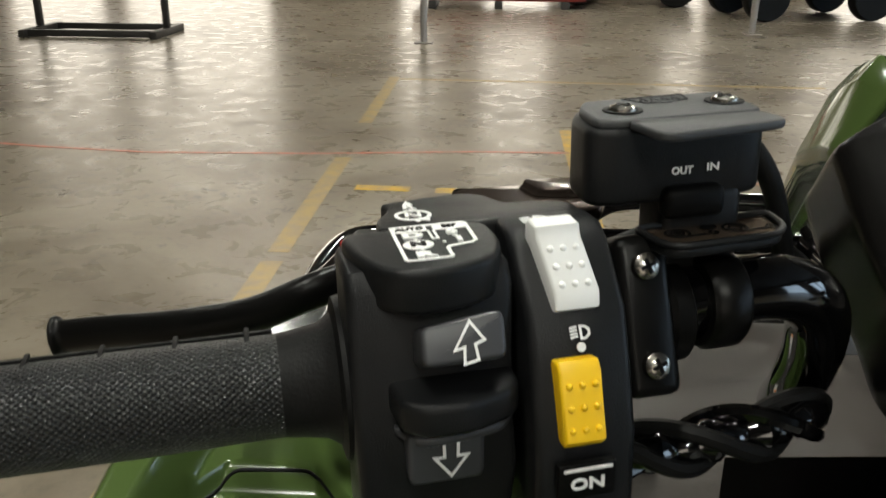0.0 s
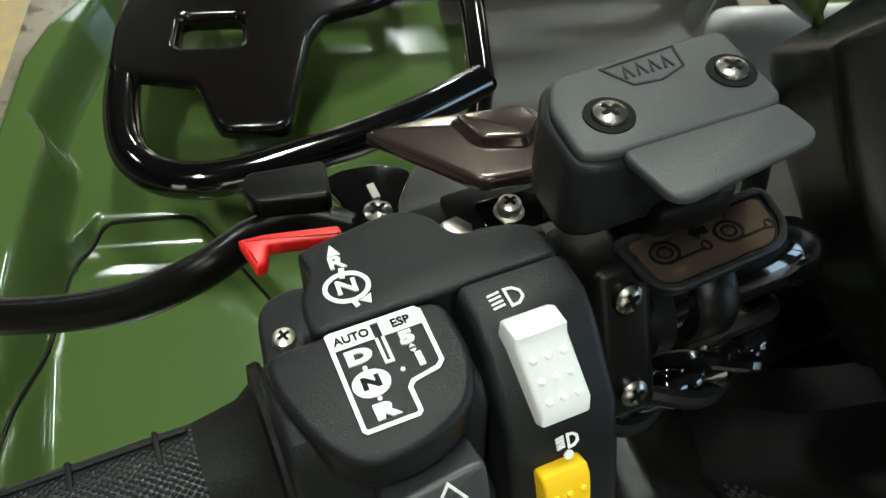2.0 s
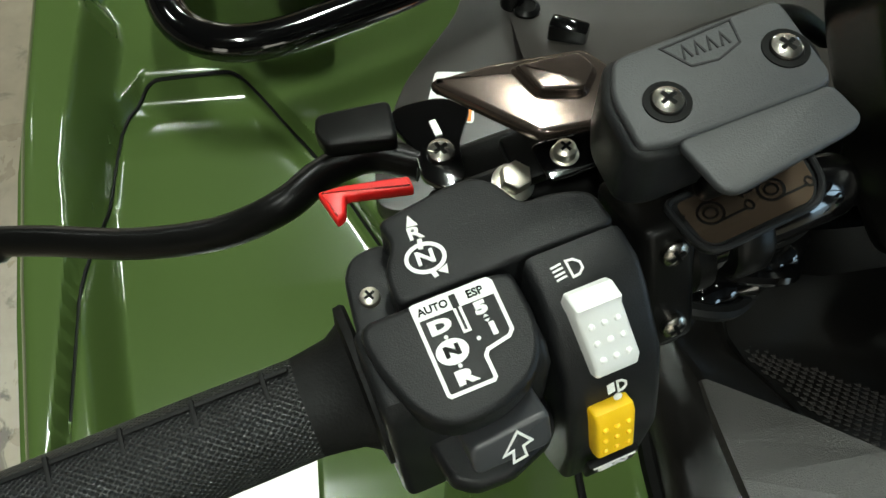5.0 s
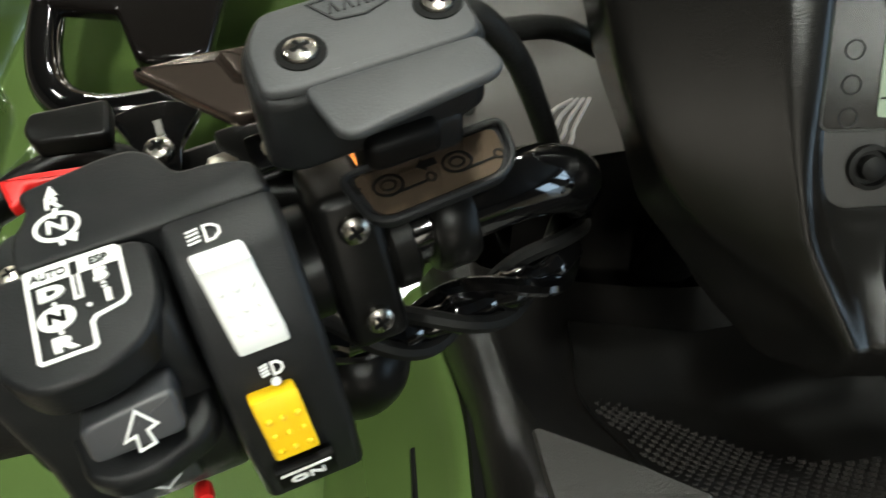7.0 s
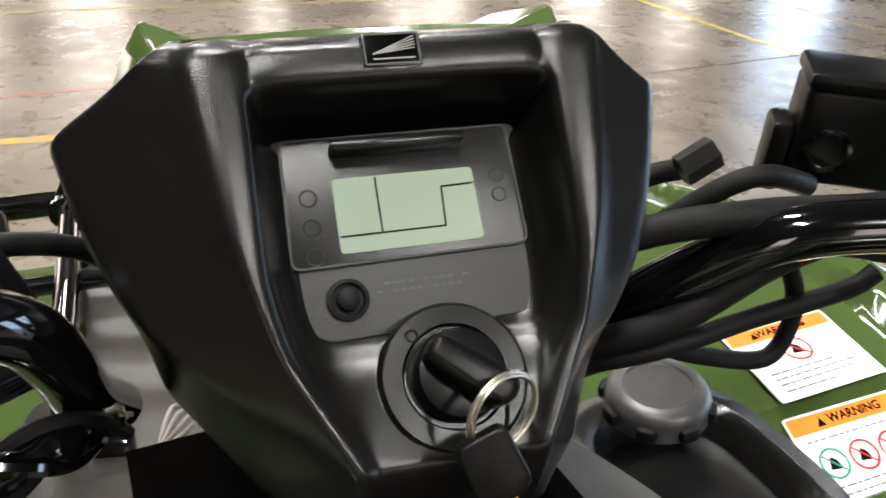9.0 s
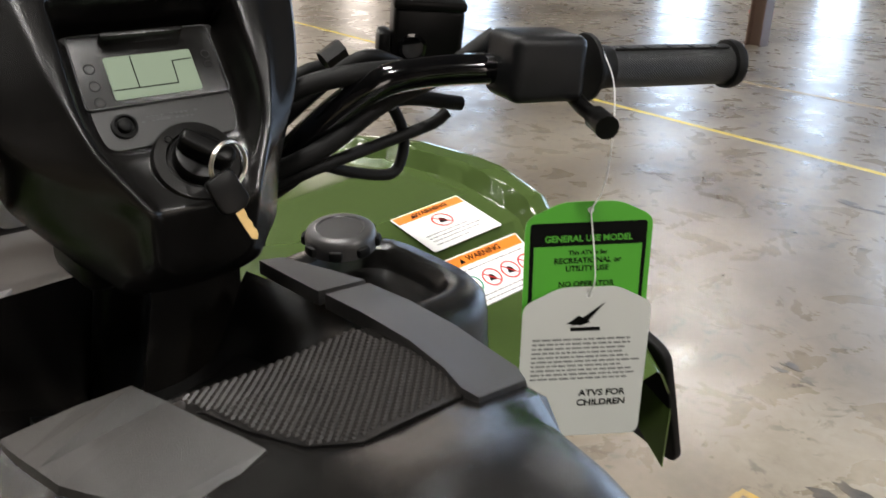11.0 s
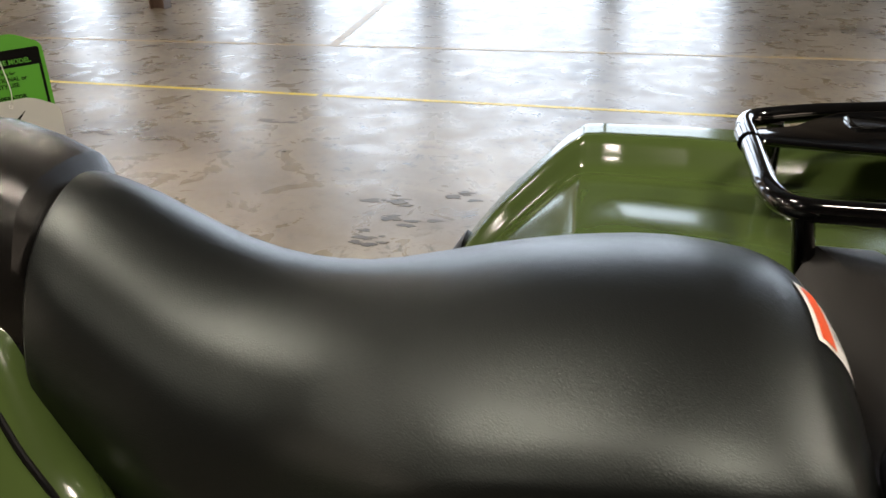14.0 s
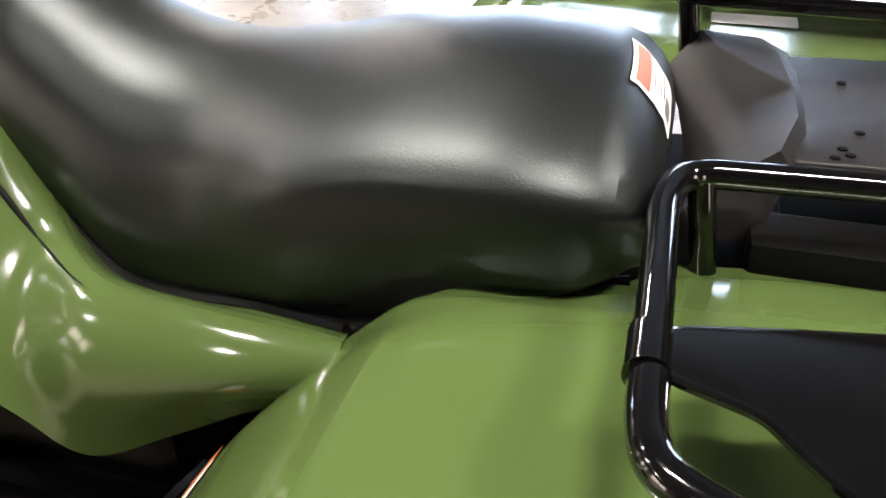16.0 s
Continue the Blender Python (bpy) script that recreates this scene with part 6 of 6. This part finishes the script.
def rear_rack(mirror):
    """One side of the rear rack: a bent tube frame with a pressed plate."""
    mir = Matrix.Translation((.10, .025, .048)) @ Matrix.Diagonal((-1, 1, 1, 1)) if mirror else Matrix.Identity(4)
    Z = .935
    r = part("rear_rack", tube(bend([(-.056, -1.36, Z), (-.058, -1.04, Z), (-.066, -.924, Z), (-.106, -.914, Z), (-.306, -.919, Z), (-.330, -.928, Z), (-.360, -.99, Z), (-.392, -1.12, Z), (-.395, -1.36, Z), (-.22, -1.38, Z), (-.056, -1.36, Z)], .022, 6), .0096, 16, m=mir), M_GLOSS, atv, "gloss black tubular steel rear rack with pressed plate")
    edge = rounded([(-.238, -.924), (-.226, -.98), (-.214, -1.05), (-.205, -1.34), (-.37, -1.34), (-.372, -1.13), (-.346, -1.02), (-.310, -.984), (-.286, -.966), (-.270, -.924)], .008)
    hp = part("rack_plate", put(prism(edge, Z - .002, Z + .005, .0012), mir), M_GLOSS, r, "pressed black steel rack plate")
    part("plate_flange", put(tube([Vector((x, y, Z + .002)) for x, y in edge], .0032, 8, closed=True), mir), M_GLOSS, hp)
    for y in (-1.045, -1.16):
        slot = rounded([(-.290, y - .034), (-.306, y - .034), (-.326, y + .026), (-.282, y + .026)], .008)
        # plate is uncut; a black patch draws the shade inside the slot
        part("plate_slot_shade", put(prism(slot, Z + .0046, Z + .0056, .0004), mir), M_INK, hp)
        part("slot_rim", put(tube([Vector((x, q, Z + .0052)) for x, q in slot], .0030, 8, closed=True), mir), M_GLOSS, hp)
    part("plate_clamp", put(tube([(-.240, -.9165, Z), (-.270, -.917, Z)], .0112, 18), mir), M_GLOSS, hp)
    pipe([(-.060, -1.10, Z), (-.13, -1.16, Z), (-.21, -1.20, Z)], .0096, .03, mir, r)
    pipe([(-.068, -.935, Z - .004), (-.072, -.940, .90), (-.075, -.95, .83)], .009, .02, mir, r)
    pipe([(-.335, -.955, Z - .004), (-.338, -.955, .90), (-.34, -.955, .80)], .009, .02, mir, r)
    return r


rear_rack(False)
rear_rack(True)

# ---- hang tags on the right brake lever ----
def tag_outline(w, h, lift):
    return rounded([(-w / 2, -h), (w / 2, -h), (w / 2, -lift), (w * .22, 0), (-w * .22, 0), (-w / 2, -lift)], .010)


M_TAGGREEN = mat("tag_green", (0.075, 0.36, 0.035), 0.35, noise_scale=14, noise_mix=0.2, dark=(0.06, 0.30, 0.03))
M_TAGWHITE = mat("tag_white", (0.56, 0.56, 0.54), 0.45, noise_scale=14, noise_mix=0.25, dark=(0.48, 0.48, 0.46))
T1 = frame_of((.3805, -.0745, 1.0575), (.82, -.57, .02), (.02, .03, 1)) @ Matrix.Scale(.87, 4)
t1 = thing("hang_tag", T1, "bright green paper hang tag with black panel hanging on a thread", "tag", group="tags on the brake lever")
part("tag_card", prism(tag_outline(.122, .125, .016), -.0004, .0004), M_TAGGREEN, t1, smooth=False)
part("tag_panel", prism(rounded([(-.056, -.020), (.056, -.020), (.056, -.122), (-.056, -.122)], .004), .0004, .0006), M_INK, t1, smooth=False)
part("tag_window", prism([(-.052, -.043), (.052, -.043), (.052, -.120), (-.052, -.120)], .0006, .0008), M_TAGGREEN, t1, smooth=False)
part("tag_word", words("GENERAL USE MODEL", .0062, pose(0, -.0360, .0008)), M_TAGGREEN, t1)
part("tag_word", words("This ATV is for", .0044, pose(0, -.0500, .0009)), M_INK, t1)
part("tag_word", words("RECREATIONAL or", .0056, pose(0, -.0580, .0009)), M_INK, t1)
part("tag_word", words("UTILITY USE", .0056, pose(0, -.0660, .0009)), M_INK, t1)
part("tag_word", words("NO OPERATOR", .0056, pose(0, -.0820, .0009)), M_INK, t1)
part("tag_eyelet", lathe([(.0030, .0005), (.0030, .0010), (.0016, .0010), (.0016, .0005)], 14, m=pose(0, -.0080, 0)), M_PRINT, t1)
T2 = frame_of((.3790, -.0825, .9855), (.82, -.57, .0), (.02, .03, 1)) @ Matrix.Scale(.86, 4)
t2 = thing("hang_tag", T2, "white paper hang tag with small print hanging on a thread", "tag", group="tags on the brake lever")
part("tag_card", prism(tag_outline(.128, .165, .018), -.0004, .0004), M_TAGWHITE, t2, smooth=False)
part("tag_mark", join(*[prism([(-.012 - k * .001, -.038 - k * .0008), (.017 - k * .0035, -.0165 - k * .0042), (.014 - k * .0032, -.0205 - k * .0040)], .0004, .0007) for k in range(5)], prism([(-.020, -.0385), (-.008, -.0300), (.004, -.0370), (-.006, -.0405)], .0004, .0007), box(.030, .0040, .0003, (-.001, -.0445, .0005))), M_INK, t2, "plain black wing mark", smooth=False)
part("tag_frame", stroke(rounded([(-.058, -.050), (.058, -.050), (.058, -.105), (-.058, -.105)], .003), .0007, closed=True), M_INK, t2)
rt = random.Random(5)
lines_ = []
for k in range(10):
    x = -.053
    end = .050 - rt.uniform(0, .012)
    while x < end:
        l = rt.uniform(.003, .010)
        lines_.append(box(l, .0019, .0002, (x + l / 2, -.0555 - k * .0048, .0005)))
        x += l + .0015
tagged(part("tag_text", join(*lines_), M_LINK, t2, "tiny unreadable grey bars", smooth=False), kind="stuff")
part("tag_word", words("ATVS FOR", .0070, pose(.022, -.1160, .0006), 1.1), M_INK, t2)
part("tag_word", words("CHILDREN", .0070, pose(.022, -.1270, .0006), 1.1), M_INK, t2)
part("tag_eyelet", lathe([(.0030, .0005), (.0030, .0010), (.0016, .0010), (.0016, .0005)], 14, m=pose(0, -.0085, 0)), M_PRINT, t2)
thread = thing("tag_thread", pose(0, 0, 0), "thin pale elastic thread looped over the bar", "thread")
p1_, p2_ = T1 @ Vector((0, -.008, .001)), T2 @ Vector((0, -.0085, .001))
part("thread_loop", tube(spline([(.396, -.058, 1.176), (.390, -.078, 1.150), (.384, -.086, 1.110), p1_ + Vector((.006, -.006, .02)), p1_], 6), .0006, 6), M_LABEL, thread)
part("thread_loop", tube(spline([p1_, p2_ + Vector((0, -.004, .02)), p2_], 6), .0006, 6), M_LABEL, thread)
part("thread_loop", tube([(.396 + .019 * math.sin(a) * .2, -.047 + .019 * math.cos(a) * .9, 1.158 + .019 * math.sin(a)) for a in [2 * math.pi * k / 24 for k in range(24)]], .0006, 6, closed=True), M_LABEL, thread)
